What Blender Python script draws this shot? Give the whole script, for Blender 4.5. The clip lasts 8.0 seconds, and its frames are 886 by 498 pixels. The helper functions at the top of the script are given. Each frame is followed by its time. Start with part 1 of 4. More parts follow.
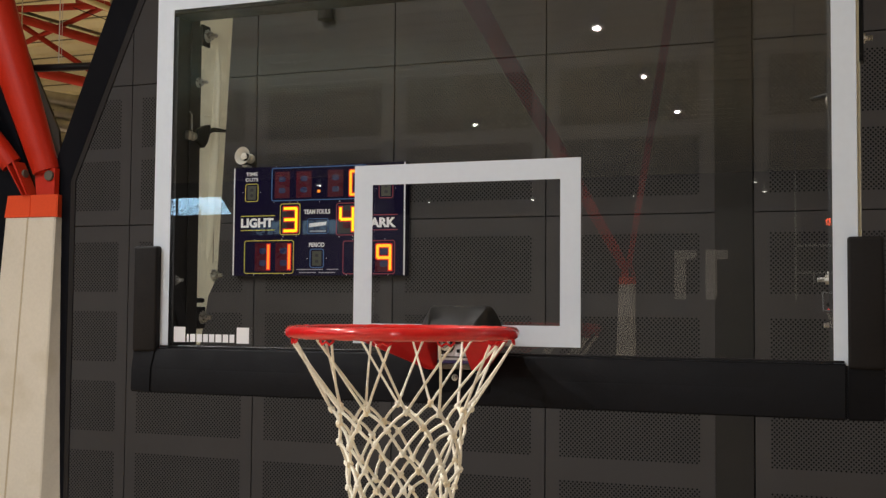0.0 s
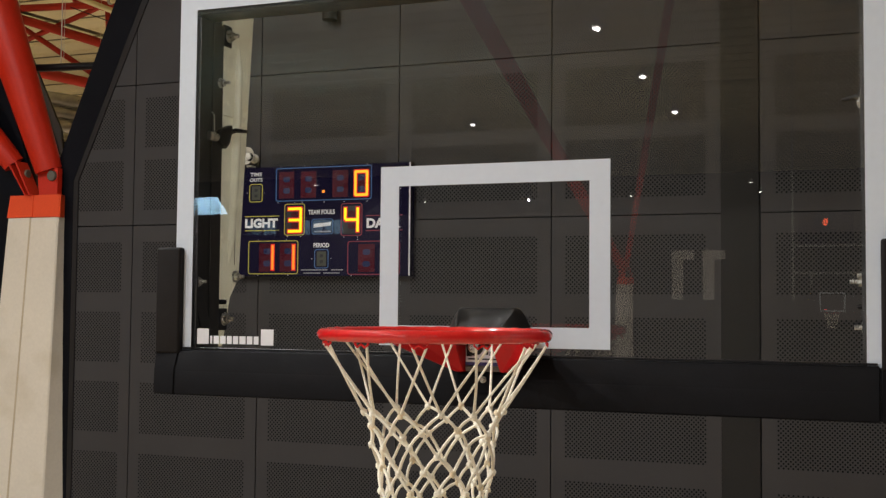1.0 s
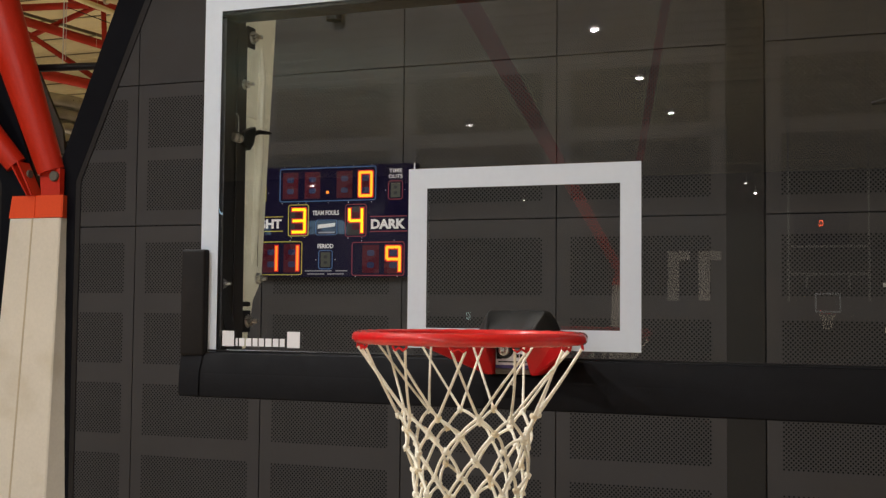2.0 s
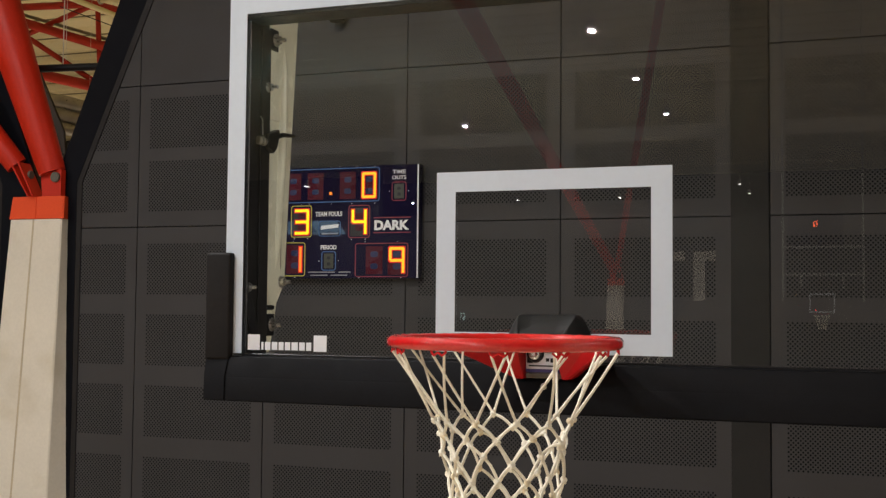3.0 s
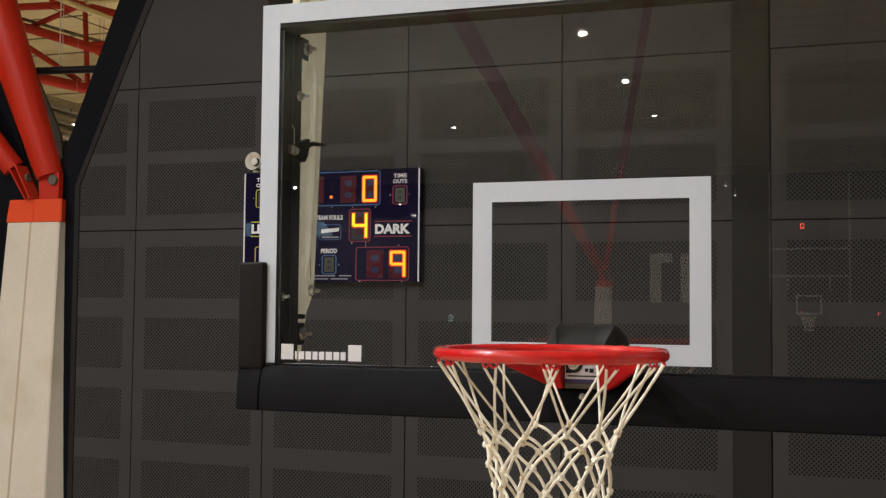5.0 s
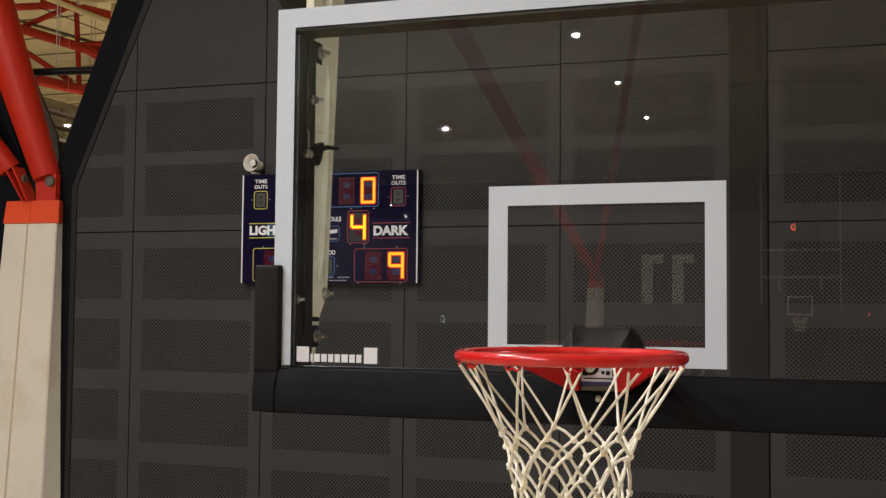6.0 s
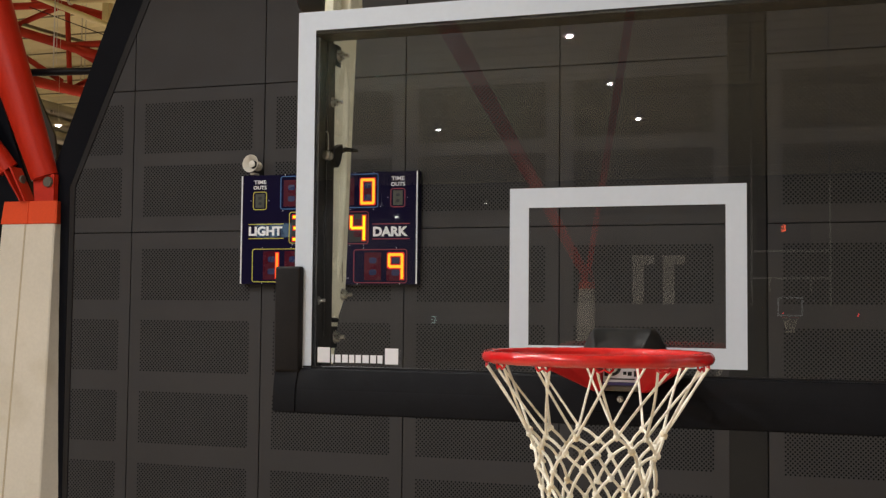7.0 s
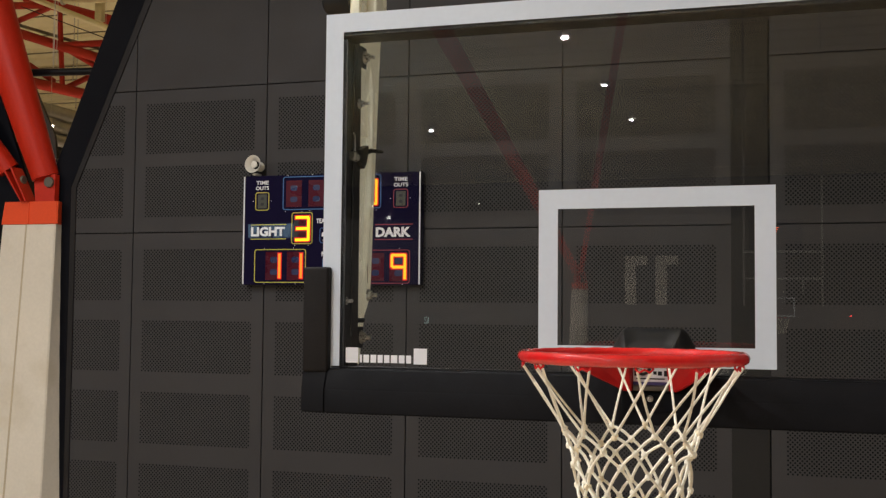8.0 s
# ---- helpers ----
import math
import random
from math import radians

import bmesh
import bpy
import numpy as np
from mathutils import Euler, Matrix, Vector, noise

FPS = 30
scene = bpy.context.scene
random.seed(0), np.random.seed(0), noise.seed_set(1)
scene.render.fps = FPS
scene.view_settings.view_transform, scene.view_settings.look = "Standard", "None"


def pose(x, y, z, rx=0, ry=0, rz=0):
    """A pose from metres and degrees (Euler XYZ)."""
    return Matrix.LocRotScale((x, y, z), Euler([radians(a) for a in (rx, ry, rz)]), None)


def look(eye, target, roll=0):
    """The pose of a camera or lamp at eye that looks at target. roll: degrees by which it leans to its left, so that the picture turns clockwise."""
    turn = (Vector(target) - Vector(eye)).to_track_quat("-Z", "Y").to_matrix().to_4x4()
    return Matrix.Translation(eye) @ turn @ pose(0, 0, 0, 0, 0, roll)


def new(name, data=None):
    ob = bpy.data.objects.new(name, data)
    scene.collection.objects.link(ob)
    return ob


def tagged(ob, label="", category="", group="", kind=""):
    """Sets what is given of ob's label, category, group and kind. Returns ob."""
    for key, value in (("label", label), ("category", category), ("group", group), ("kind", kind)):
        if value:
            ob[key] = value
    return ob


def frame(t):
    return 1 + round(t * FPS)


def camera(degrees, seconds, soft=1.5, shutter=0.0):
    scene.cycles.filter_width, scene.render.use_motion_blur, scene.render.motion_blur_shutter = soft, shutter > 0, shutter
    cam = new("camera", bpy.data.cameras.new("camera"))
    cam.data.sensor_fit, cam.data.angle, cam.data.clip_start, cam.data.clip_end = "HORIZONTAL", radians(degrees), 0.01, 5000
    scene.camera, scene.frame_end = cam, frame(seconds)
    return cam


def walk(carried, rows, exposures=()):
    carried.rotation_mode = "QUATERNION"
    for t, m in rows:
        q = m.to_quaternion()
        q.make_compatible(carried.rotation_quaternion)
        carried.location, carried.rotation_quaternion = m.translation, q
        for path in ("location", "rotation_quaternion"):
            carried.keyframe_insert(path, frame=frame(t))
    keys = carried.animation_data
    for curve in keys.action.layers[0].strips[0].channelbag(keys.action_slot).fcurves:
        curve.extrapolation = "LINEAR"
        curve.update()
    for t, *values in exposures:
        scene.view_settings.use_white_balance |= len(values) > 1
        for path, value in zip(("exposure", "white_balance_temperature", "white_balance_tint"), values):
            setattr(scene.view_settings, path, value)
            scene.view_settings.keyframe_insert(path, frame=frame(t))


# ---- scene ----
cam = camera(42.385, 8.0, soft=1.35)
PATH = [
    (0.0, (0.9547, -2.6301, 3.0908), (0.2400, -0.7650, 3.1936), 0.481),
    (0.5, (0.9173, -2.6390, 3.0920), (0.2065, -0.7724, 3.1949), 0.506),
    (1.0, (0.8754, -2.6469, 3.0947), (0.1690, -0.7786, 3.1976), 0.498),
    (1.5, (0.8350, -2.6586, 3.0965), (0.1336, -0.7885, 3.1999), 0.522),
    (3.0, (0.7032, -2.6978, 3.1074), (0.0208, -0.8207, 3.2115), 0.523),
    (3.5, (0.6673, -2.7103, 3.1128), (-0.0090, -0.8310, 3.2173), 0.528),
    (4.0, (0.6342, -2.7230, 3.1181), (-0.0360, -0.8417, 3.2235), 0.541),
    (4.5, (0.6074, -2.7342, 3.1241), (-0.0563, -0.8505, 3.2297), 0.530),
    (6.0, (0.5257, -2.7905, 3.1334), (-0.1139, -0.8986, 3.2409), 0.518),
    (6.5, (0.4924, -2.8139, 3.1336), (-0.1383, -0.9191, 3.2420), 0.522),
    (7.0, (0.4533, -2.8399, 3.1338), (-0.1676, -0.9418, 3.2426), 0.538),
    (7.5, (0.4119, -2.8634, 3.1333), (-0.2002, -0.9625, 3.2427), 0.530),
    (8.0, (0.3618, -2.8902, 3.1325), (-0.2421, -0.9867, 3.2423), 0.530),
]
walk(cam, [(t, look(eye, target, roll)) for t, eye, target, roll in PATH])

# ---- light ----
world = bpy.data.worlds.new("world")
scene.world = world
world.use_nodes = True
world.node_tree.nodes["Background"].inputs[0].default_value = (0.6, 0.7, 0.85, 1)
world.node_tree.nodes["Background"].inputs[1].default_value = 0.05
scene.view_settings.exposure = 0.0

WALL = 5.714          # front of the acoustic wall behind the hoop
ROOF = 14.0
LAMP_WATTS = 290.0
HALL_WATTS = 1000.0
FAR_WATTS = 520.0
LAMP_IN_VIEW = (-20.55, 25.13, 8.45)
LAMPS = [
    # lamps over the court, as the glass mirrors them
    (-3.78, -17.37, 8.17), (-3.96, -22.73, 8.34), (-4.24, -28.87, 8.57), (-9.82, -27.98, 8.35),
    # unseen lamps, added nearer to the hoop and beside it to light its arm
    (-3.7, -11.6, 8.2), (-3.7, -5.8, 8.2), (4.6, -17.3, 8.2), (4.6, -23.0, 8.2), (-15.5, -8.7, 8.2),
    (-9.8, -8.7, 8.2), (-3.7, -0.6, 8.2), (-9.8, -2.9, 8.2), (16.2, -2.9, 8.2), (16.2, 2.0, 8.2), (22.0, -0.6, 8.2), (16.2, 4.4, 8.2), (12.6, 4.4, 8.2),
    # lamps of the far courts
    (-15.8, -54.0, 8.75), (-22.4, -56.0, 8.95), (-10.5, -54.0, 8.78), (-4.27, -50.0, 8.85), (-3.85, -50.0, 8.42), (-24.7, -55.9, 9.46), (-16.47, -31.26, 7.14),
    # lamps of the hall behind the wall
    (-18.0, 14.0, 8.5), (-18.0, 24.0, 8.5), (-26.0, 18.0, 8.5), (-44.0, 38.0, 8.5), (-12.0, 34.0, 8.5), (-33.0, 50.0, 8.5), LAMP_IN_VIEW,
]


# ---- materials ----
def ramp_noise(nt, scale, detail, lo, hi, coord):
    n = nt.nodes.new("ShaderNodeTexNoise")
    n.inputs["Scale"].default_value, n.inputs["Detail"].default_value = scale, detail
    nt.links.new(coord, n.inputs["Vector"])
    m = nt.nodes.new("ShaderNodeMapRange")
    m.inputs["From Min"].default_value, m.inputs["From Max"].default_value = 0.3, 0.7
    m.inputs["To Min"].default_value, m.inputs["To Max"].default_value = lo, hi
    nt.links.new(n.outputs["Fac"], m.inputs["Value"])
    return m.outputs["Result"], n.outputs["Fac"]


def surface(name, base, rough=0.5, metal=0.0, vary=0.12, big=1.5, fine=60.0, bump=0.15, depth=0.002, stain=None, coat=0.0, spec=0.5, rvar=0.08):
    """A procedural material with variation at two scales and a fine relief."""
    m = bpy.data.materials.new(name)
    m.use_nodes = True
    nt = m.node_tree
    b = nt.nodes["Principled BSDF"]
    geo = nt.nodes.new("ShaderNodeTexCoord").outputs["Object"]
    v1, _ = ramp_noise(nt, big, 5, 1 - vary, 1 + vary, geo)
    v2, grain = ramp_noise(nt, fine, 3, 1 - vary * 0.5, 1 + vary * 0.5, geo)
    mul = nt.nodes.new("ShaderNodeMath")
    mul.operation = "MULTIPLY"
    nt.links.new(v1, mul.inputs[0]), nt.links.new(v2, mul.inputs[1])
    col = nt.nodes.new("ShaderNodeVectorMath")
    col.operation = "SCALE"
    col.inputs[0].default_value = base
    nt.links.new(mul.outputs[0], col.inputs["Scale"])
    out = col.outputs[0]
    if stain:
        tone, amount, size = stain
        s, _ = ramp_noise(nt, size, 6, -0.6, amount, geo)
        c = nt.nodes.new("ShaderNodeClamp")
        nt.links.new(s, c.inputs[0])
        mix = nt.nodes.new("ShaderNodeMix")
        mix.data_type = "RGBA"
        nt.links.new(c.outputs[0], mix.inputs["Factor"])
        nt.links.new(out, mix.inputs["A"])
        mix.inputs["B"].default_value = (*tone, 1)
        out = mix.outputs["Result"]
    nt.links.new(out, b.inputs["Base Color"])
    r, _ = ramp_noise(nt, big * 4, 4, max(0.0, rough - rvar), min(1, rough + rvar), geo)
    nt.links.new(r, b.inputs["Roughness"])
    b.inputs["Metallic"].default_value = metal
    b.inputs["Coat Weight"].default_value = coat
    b.inputs["Specular IOR Level"].default_value = spec
    bp = nt.nodes.new("ShaderNodeBump")
    bp.inputs["Strength"].default_value, bp.inputs["Distance"].default_value = bump, depth
    nt.links.new(grain, bp.inputs["Height"])
    nt.links.new(bp.outputs[0], b.inputs["Normal"])
    return m


def emitter(name, colour, strength):
    m = bpy.data.materials.new(name)
    m.use_nodes = True
    b = m.node_tree.nodes["Principled BSDF"]
    b.inputs["Base Color"].default_value = (*[c * 0.2 for c in colour], 1)
    b.inputs["Emission Color"].default_value = (*colour, 1)
    b.inputs["Emission Strength"].default_value = strength
    return m


def glass_material(name, tint, rough=0.0):
    m = bpy.data.materials.new(name)
    m.use_nodes = True
    b = m.node_tree.nodes["Principled BSDF"]
    b.inputs["Base Color"].default_value = (*tint, 1)
    b.inputs["Roughness"].default_value = rough
    b.inputs["Transmission Weight"].default_value = 1.0
    b.inputs["IOR"].default_value = 1.5
    return m


def perforated(name, base):
    """Dark board with a staggered grid of drilled holes; the UV counts the holes' pitch."""
    m = surface(name, base, 0.62, vary=0.10, big=0.9, fine=90, bump=0.1)
    nt = m.node_tree
    b = nt.nodes["Principled BSDF"]
    uv = nt.nodes.new("ShaderNodeTexCoord").outputs["UV"]
    dist = []
    for off in (0.25, 0.75):
        sub = nt.nodes.new("ShaderNodeVectorMath")
        sub.operation = "SUBTRACT"
        sub.inputs[1].default_value = (off - 0.5, off - 0.5, 0)
        nt.links.new(uv, sub.inputs[0])
        fr = nt.nodes.new("ShaderNodeVectorMath")
        fr.operation = "FRACTION"
        nt.links.new(sub.outputs[0], fr.inputs[0])
        d = nt.nodes.new("ShaderNodeVectorMath")
        d.operation = "DISTANCE"
        d.inputs[1].default_value = (0.5, 0.5, 0)
        nt.links.new(fr.outputs[0], d.inputs[0])
        dist.append(d.outputs["Value"])
    mn = nt.nodes.new("ShaderNodeMath")
    mn.operation = "MINIMUM"
    nt.links.new(dist[0], mn.inputs[0]), nt.links.new(dist[1], mn.inputs[1])
    mr = nt.nodes.new("ShaderNodeMapRange")
    mr.inputs["From Min"].default_value, mr.inputs["From Max"].default_value = 0.18, 0.235
    nt.links.new(mn.outputs[0], mr.inputs["Value"])
    link = b.inputs["Base Color"].links[0]
    src = link.from_socket
    mix = nt.nodes.new("ShaderNodeMix")
    mix.data_type = "RGBA"
    mix.inputs["A"].default_value = (0.009, 0.009, 0.009, 1)
    nt.links.new(mr.outputs[0], mix.inputs["Factor"])
    nt.links.new(src, mix.inputs["B"])
    nt.links.new(mix.outputs["Result"], b.inputs["Base Color"])
    bp = nt.nodes.new("ShaderNodeBump")
    bp.inputs["Strength"].default_value, bp.inputs["Distance"].default_value = 0.6, 0.004
    nt.links.new(mr.outputs[0], bp.inputs["Height"])
    nt.links.new(b.inputs["Normal"].links[0].from_socket, bp.inputs["Normal"])
    nt.links.new(bp.outputs[0], b.inputs["Normal"])
    sp = nt.nodes.new("ShaderNodeMath")
    sp.operation = "MULTIPLY"
    sp.inputs[1].default_value = 0.32
    nt.links.new(mr.outputs[0], sp.inputs[0])
    nt.links.new(sp.outputs[0], b.inputs["Specular IOR Level"])
    return m


BOARD = (0.0383, 0.0357, 0.0362)
M_BOARD = surface("dark_acoustic_board", BOARD, 0.62, vary=0.10, big=0.9, fine=90, bump=0.1, spec=0.32)
M_PERF = perforated("drilled_acoustic_board", BOARD)
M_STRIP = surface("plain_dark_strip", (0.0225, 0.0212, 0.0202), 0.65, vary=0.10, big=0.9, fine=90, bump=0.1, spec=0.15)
M_BACKING = surface("black_felt_backing", (0.006, 0.006, 0.006), 0.9)
M_BLACKSTEEL = surface("black_painted_steel", (0.0055, 0.0055, 0.0068), 0.42, vary=0.2, bump=0.05, spec=0.25)
M_NOTCH = surface("matt_black_steel", (0.0034, 0.0038, 0.0062), 0.6, vary=0.25, big=1.5, bump=0.08, spec=0.10)
M_BROWNTRIM = surface("dark_brown_flashing", (0.0135, 0.0112, 0.0108), 0.55, spec=0.25)
M_CONCRETE = surface("cream_painted_concrete", (0.66, 0.60, 0.50), 0.6, vary=0.06, big=1.2, fine=40, bump=0.25, depth=0.004, stain=((0.50, 0.42, 0.28), 0.35, 2.2))
M_RED = surface("red_steel_paint", (0.47, 0.020, 0.006), 0.42, vary=0.10, big=1.0, bump=0.05, spec=0.3)
# the struts' red, darkened because the truss gets less light
M_TRUSS = surface("dimmed_red_truss_paint", (0.38, 0.030, 0.017), 0.6, vary=0.14, big=1.2, bump=0.05, spec=0.25)
M_REDCAP = surface("orange_red_steel_paint", (0.72, 0.075, 0.020), 0.5, vary=0.06, bump=0.06, spec=0.2)
M_RIM = surface("glossy_red_rim_enamel", (0.66, 0.011, 0.012), 0.45, vary=0.08, big=12, fine=60, bump=0.3, depth=0.0015, rvar=0.05, coat=1.0, spec=0.12, stain=((0.30, 0.01, 0.01), 0.25, 30))
M_RIM.node_tree.nodes["Principled BSDF"].inputs["Coat Roughness"].default_value = 0.085
M_RIM.node_tree.nodes["Principled BSDF"].inputs["Coat IOR"].default_value = 1.65
# hoop red with the shade below the ring put into the colour
M_BRACKET = surface("shaded_red_bracket_paint", (0.48, 0.006, 0.009), 0.45, vary=0.08, big=12, bump=0.05, spec=0.25)
M_WHITEPAINT = surface("white_line_paint", (0.62, 0.68, 0.765), 0.5, vary=0.03, bump=0.05)
M_GLASS = glass_material("clear_glass", (0.935, 0.95, 0.94))
M_PAD = surface("black_rubber_padding", (0.0050, 0.0047, 0.0058), 0.6, vary=0.2, big=6, fine=150, bump=0.15, spec=0.11)
M_SIDEPAD = surface("worn_black_rubber", (0.0100, 0.0082, 0.0078), 0.6, vary=0.2, big=6, fine=150, bump=0.15, spec=0.16)
M_CREAMSTEEL = surface("cream_powder_coated_steel", (0.90, 0.87, 0.68), 0.24, vary=0.05, big=4, bump=0.05, stain=((0.45, 0.39, 0.24), 0.2, 7))
M_ZINC = surface("zinc_plated_steel", (0.62, 0.61, 0.58), 0.3, metal=1.0, vary=0.15, big=40)
M_CORD = surface("off_white_nylon_cord", (0.95, 0.90, 0.75), 0.8, vary=0.14, big=18, fine=400, bump=0.6, depth=0.001, stain=((0.60, 0.44, 0.23), 0.30, 26))
M_KNOT = surface("soiled_nylon_knot", (0.80, 0.69, 0.48), 0.85, vary=0.2, big=60, fine=400, bump=0.6, depth=0.001)
M_COVER = surface("black_moulded_plastic", (0.009, 0.009, 0.009), 0.44, vary=0.1, big=8, bump=0.02, depth=0.0004, rvar=0.04, spec=0.34)
M_NAVY = surface("navy_scoreboard_face", (0.010, 0.008, 0.028), 0.012, vary=0.1, bump=0.0, rvar=0.004, spec=0.16)
M_ALU = surface("brushed_aluminium_trim", (0.72, 0.72, 0.74), 0.4, metal=0.6, vary=0.05)
M_PRINT = surface("white_print", (0.80, 0.80, 0.84), 0.5, vary=0.03, bump=0.0)
M_SMALLPRINT = surface("grey_small_print", (0.28, 0.28, 0.32), 0.5, bump=0.0)
M_BLUELINE = surface("blue_print", (0.038, 0.12, 0.32), 0.5, bump=0.0)
M_YELLOWLINE = surface("yellow_print", (0.50, 0.44, 0.06), 0.5, bump=0.0)
M_REDLINE = surface("red_print", (0.22, 0.014, 0.035), 0.5, bump=0.0)
M_DIMRED = surface("unlit_red_digit", (0.066, 0.003, 0.012), 0.3, bump=0.0, spec=0.2)
M_DIMBLUE = surface("blue_digit_core", (0.013, 0.018, 0.075), 0.3, bump=0.0)
M_DIMGREY = surface("unlit_grey_digit", (0.042, 0.043, 0.028), 0.4, bump=0.0)
M_DIMDARK = surface("dark_digit_core", (0.007, 0.007, 0.007), 0.4, bump=0.0)
M_LEDRED = emitter("lit_red_led", (1.0, 0.24, 0.010), 1.2)
M_LEDORANGE = emitter("lit_orange_led", (1.0, 0.56, 0.010), 1.15)
M_LEDYELLOW = emitter("lit_yellow_led", (1.0, 0.88, 0.0), 1.1)
# emission that stands in for the red bloom round lit digits
M_LEDGLOW = emitter("red_led_bloom", (1.0, 0.008, 0.006), 0.75)
M_WHITEPLASTIC = surface("white_plastic_horn", (0.70, 0.67, 0.60), 0.45, vary=0.05)
M_ROOF = surface("cream_roof_sheeting", (0.68, 0.62, 0.39), 0.6, vary=0.08, big=0.4, fine=12)
M_PURLIN = surface("galvanised_purlin", (0.20, 0.18, 0.12), 0.5, vary=0.15)
M_DUCT = surface("silver_duct_foil", (0.42, 0.41, 0.38), 0.35, metal=0.7, vary=0.25, big=1.0, bump=0.3, depth=0.02)
M_FLOOR = surface("varnished_timber_floor", (0.50, 0.38, 0.25), 0.25, vary=0.15, big=0.7, fine=30)
M_PLAINWALL = surface("dark_grey_wall_lining", (0.050, 0.047, 0.044), 0.6, vary=0.15, big=0.5)
M_FRAME = surface("dark_brown_anodised_frame", (0.012, 0.010, 0.009), 0.42, vary=0.2, big=5, bump=0.05)
M_LINK = surface("satin_black_link_plate", (0.016, 0.015, 0.016), 0.35, vary=0.15, bump=0.05, spec=0.4)
M_FARSTEEL = surface("grey_goal_frame_paint", (0.36, 0.36, 0.34), 0.5)
M_NUMBER = surface("warm_white_wall_paint", (0.60, 0.55, 0.48), 0.6)
M_WIRE = surface("pale_wire_sheath", (0.62, 0.60, 0.52), 0.4)
M_SEAM = surface("shadowed_seam_sealant", (0.26, 0.23, 0.16), 0.6)
M_GREYPLATE = surface("grey_brown_steel", (0.10, 0.085, 0.065), 0.5, vary=0.1)
M_SEALANT = surface("beige_joint_sealant", (0.46, 0.38, 0.26), 0.7)
M_HOUSING = surface("pale_lamp_housing", (0.50, 0.49, 0.45), 0.4, metal=0.5)


# ---- building helpers ----
def mesh_of(name, bm, materials, smooth=False):
    me = bpy.data.meshes.new(name)
    bmesh.ops.recalc_face_normals(bm, faces=bm.faces)
    if smooth:
        for f in bm.faces:
            f.smooth = True
    bm.to_mesh(me)
    bm.free()
    for m in materials if isinstance(materials, (list, tuple)) else [materials]:
        me.materials.append(m)
    if smooth:
        me.set_sharp_from_angle(angle=radians(38))
    return me


def part(name, bm, material, parent, label="", smooth=False):
    ob = new(name, mesh_of(name, bm, material, smooth))
    ob.parent = parent
    if label:
        ob["label"] = label
    return ob


def share(name, mesh, m, parent, label=""):
    ob = new(name, mesh)
    ob.parent = parent
    ob.matrix_basis = m
    if label:
        ob["label"] = label
    return ob


def thing(name, label, category, at=(0, 0, 0), group="", kind=""):
    return tagged(new_at(name, at), label, category, group, kind)


def new_at(name, at):
    ob = new(name)
    ob.location = at
    ob.empty_display_size = 0.05
    return ob


def box(bm, x0, x1, y0, y1, z0, z1, bevel=0.0, seg=2):
    g = bmesh.ops.create_cube(bm, size=1)
    bmesh.ops.scale(bm, vec=(x1 - x0, y1 - y0, z1 - z0), verts=g["verts"])
    bmesh.ops.translate(bm, vec=((x0 + x1) / 2, (y0 + y1) / 2, (z0 + z1) / 2), verts=g["verts"])
    if bevel:
        edges = list({e for v in g["verts"] for e in v.link_edges})
        bmesh.ops.bevel(bm, geom=edges, offset=bevel, segments=seg, profile=0.6, affect="EDGES")
    return bm


def boxed(*a, **k):
    return box(bmesh.new(), *a, **k)


def sweep(bm, points, radius, seg=8, cap=True, closed=False):
    """A round tube along the points; radius is a number or one for each point."""
    pts = [Vector(p) for p in points]
    n = len(pts)
    rad = [radius] * n if isinstance(radius, (int, float)) else list(radius)
    rings, side = [], None
    for i, p in enumerate(pts):
        a = pts[(i - 1) % n] if closed or i else p
        b = pts[(i + 1) % n] if closed or i < n - 1 else p
        d = (b - a).normalized()
        if side is None:
            side = d.orthogonal().normalized()
        side = (side - d * side.dot(d)).normalized()
        up = d.cross(side)
        rings.append([bm.verts.new(p + rad[i] * (math.cos(t) * side + math.sin(t) * up)) for t in (2 * math.pi * k / seg for k in range(seg))])
    for i in range(n if closed else n - 1):
        r, s = rings[i], rings[(i + 1) % n]
        for k in range(seg):
            bm.faces.new((r[k], r[(k + 1) % seg], s[(k + 1) % seg], s[k]))
    if cap and not closed:
        bm.faces.new(rings[0]), bm.faces.new(rings[-1])
    return bm


def swept(points, radius, seg=8, closed=False):
    return sweep(bmesh.new(), points, radius, seg, closed=closed)


def lathe(profile, seg=32):
    """Turns (radius, height) pairs round the z axis."""
    bm = bmesh.new()
    rings = [[bm.verts.new((r * math.cos(2 * math.pi * k / seg), r * math.sin(2 * math.pi * k / seg), h)) for k in range(seg)] if r > 1e-6 else [bm.verts.new((0, 0, h))] for r, h in profile]
    for a, b in zip(rings, rings[1:]):
        for k in range(seg):
            q = [a[k % len(a)], a[(k + 1) % len(a)], b[(k + 1) % len(b)], b[k % len(b)]]
            q = [v for i, v in enumerate(q) if v not in q[:i]]
            if len(q) > 2:
                bm.faces.new(q)
    return bm


def loft(*loops):
    """A closed solid through loops of equally many points, capped at both ends."""
    bm = bmesh.new()
    rings = [[bm.verts.new(p) for p in l] for l in loops]
    n = len(rings[0])
    for a, b in zip(rings, rings[1:]):
        for k in range(n):
            bm.faces.new((a[k], a[(k + 1) % n], b[(k + 1) % n], b[k]))
    bm.faces.new(rings[0]), bm.faces.new(rings[-1])
    return bm


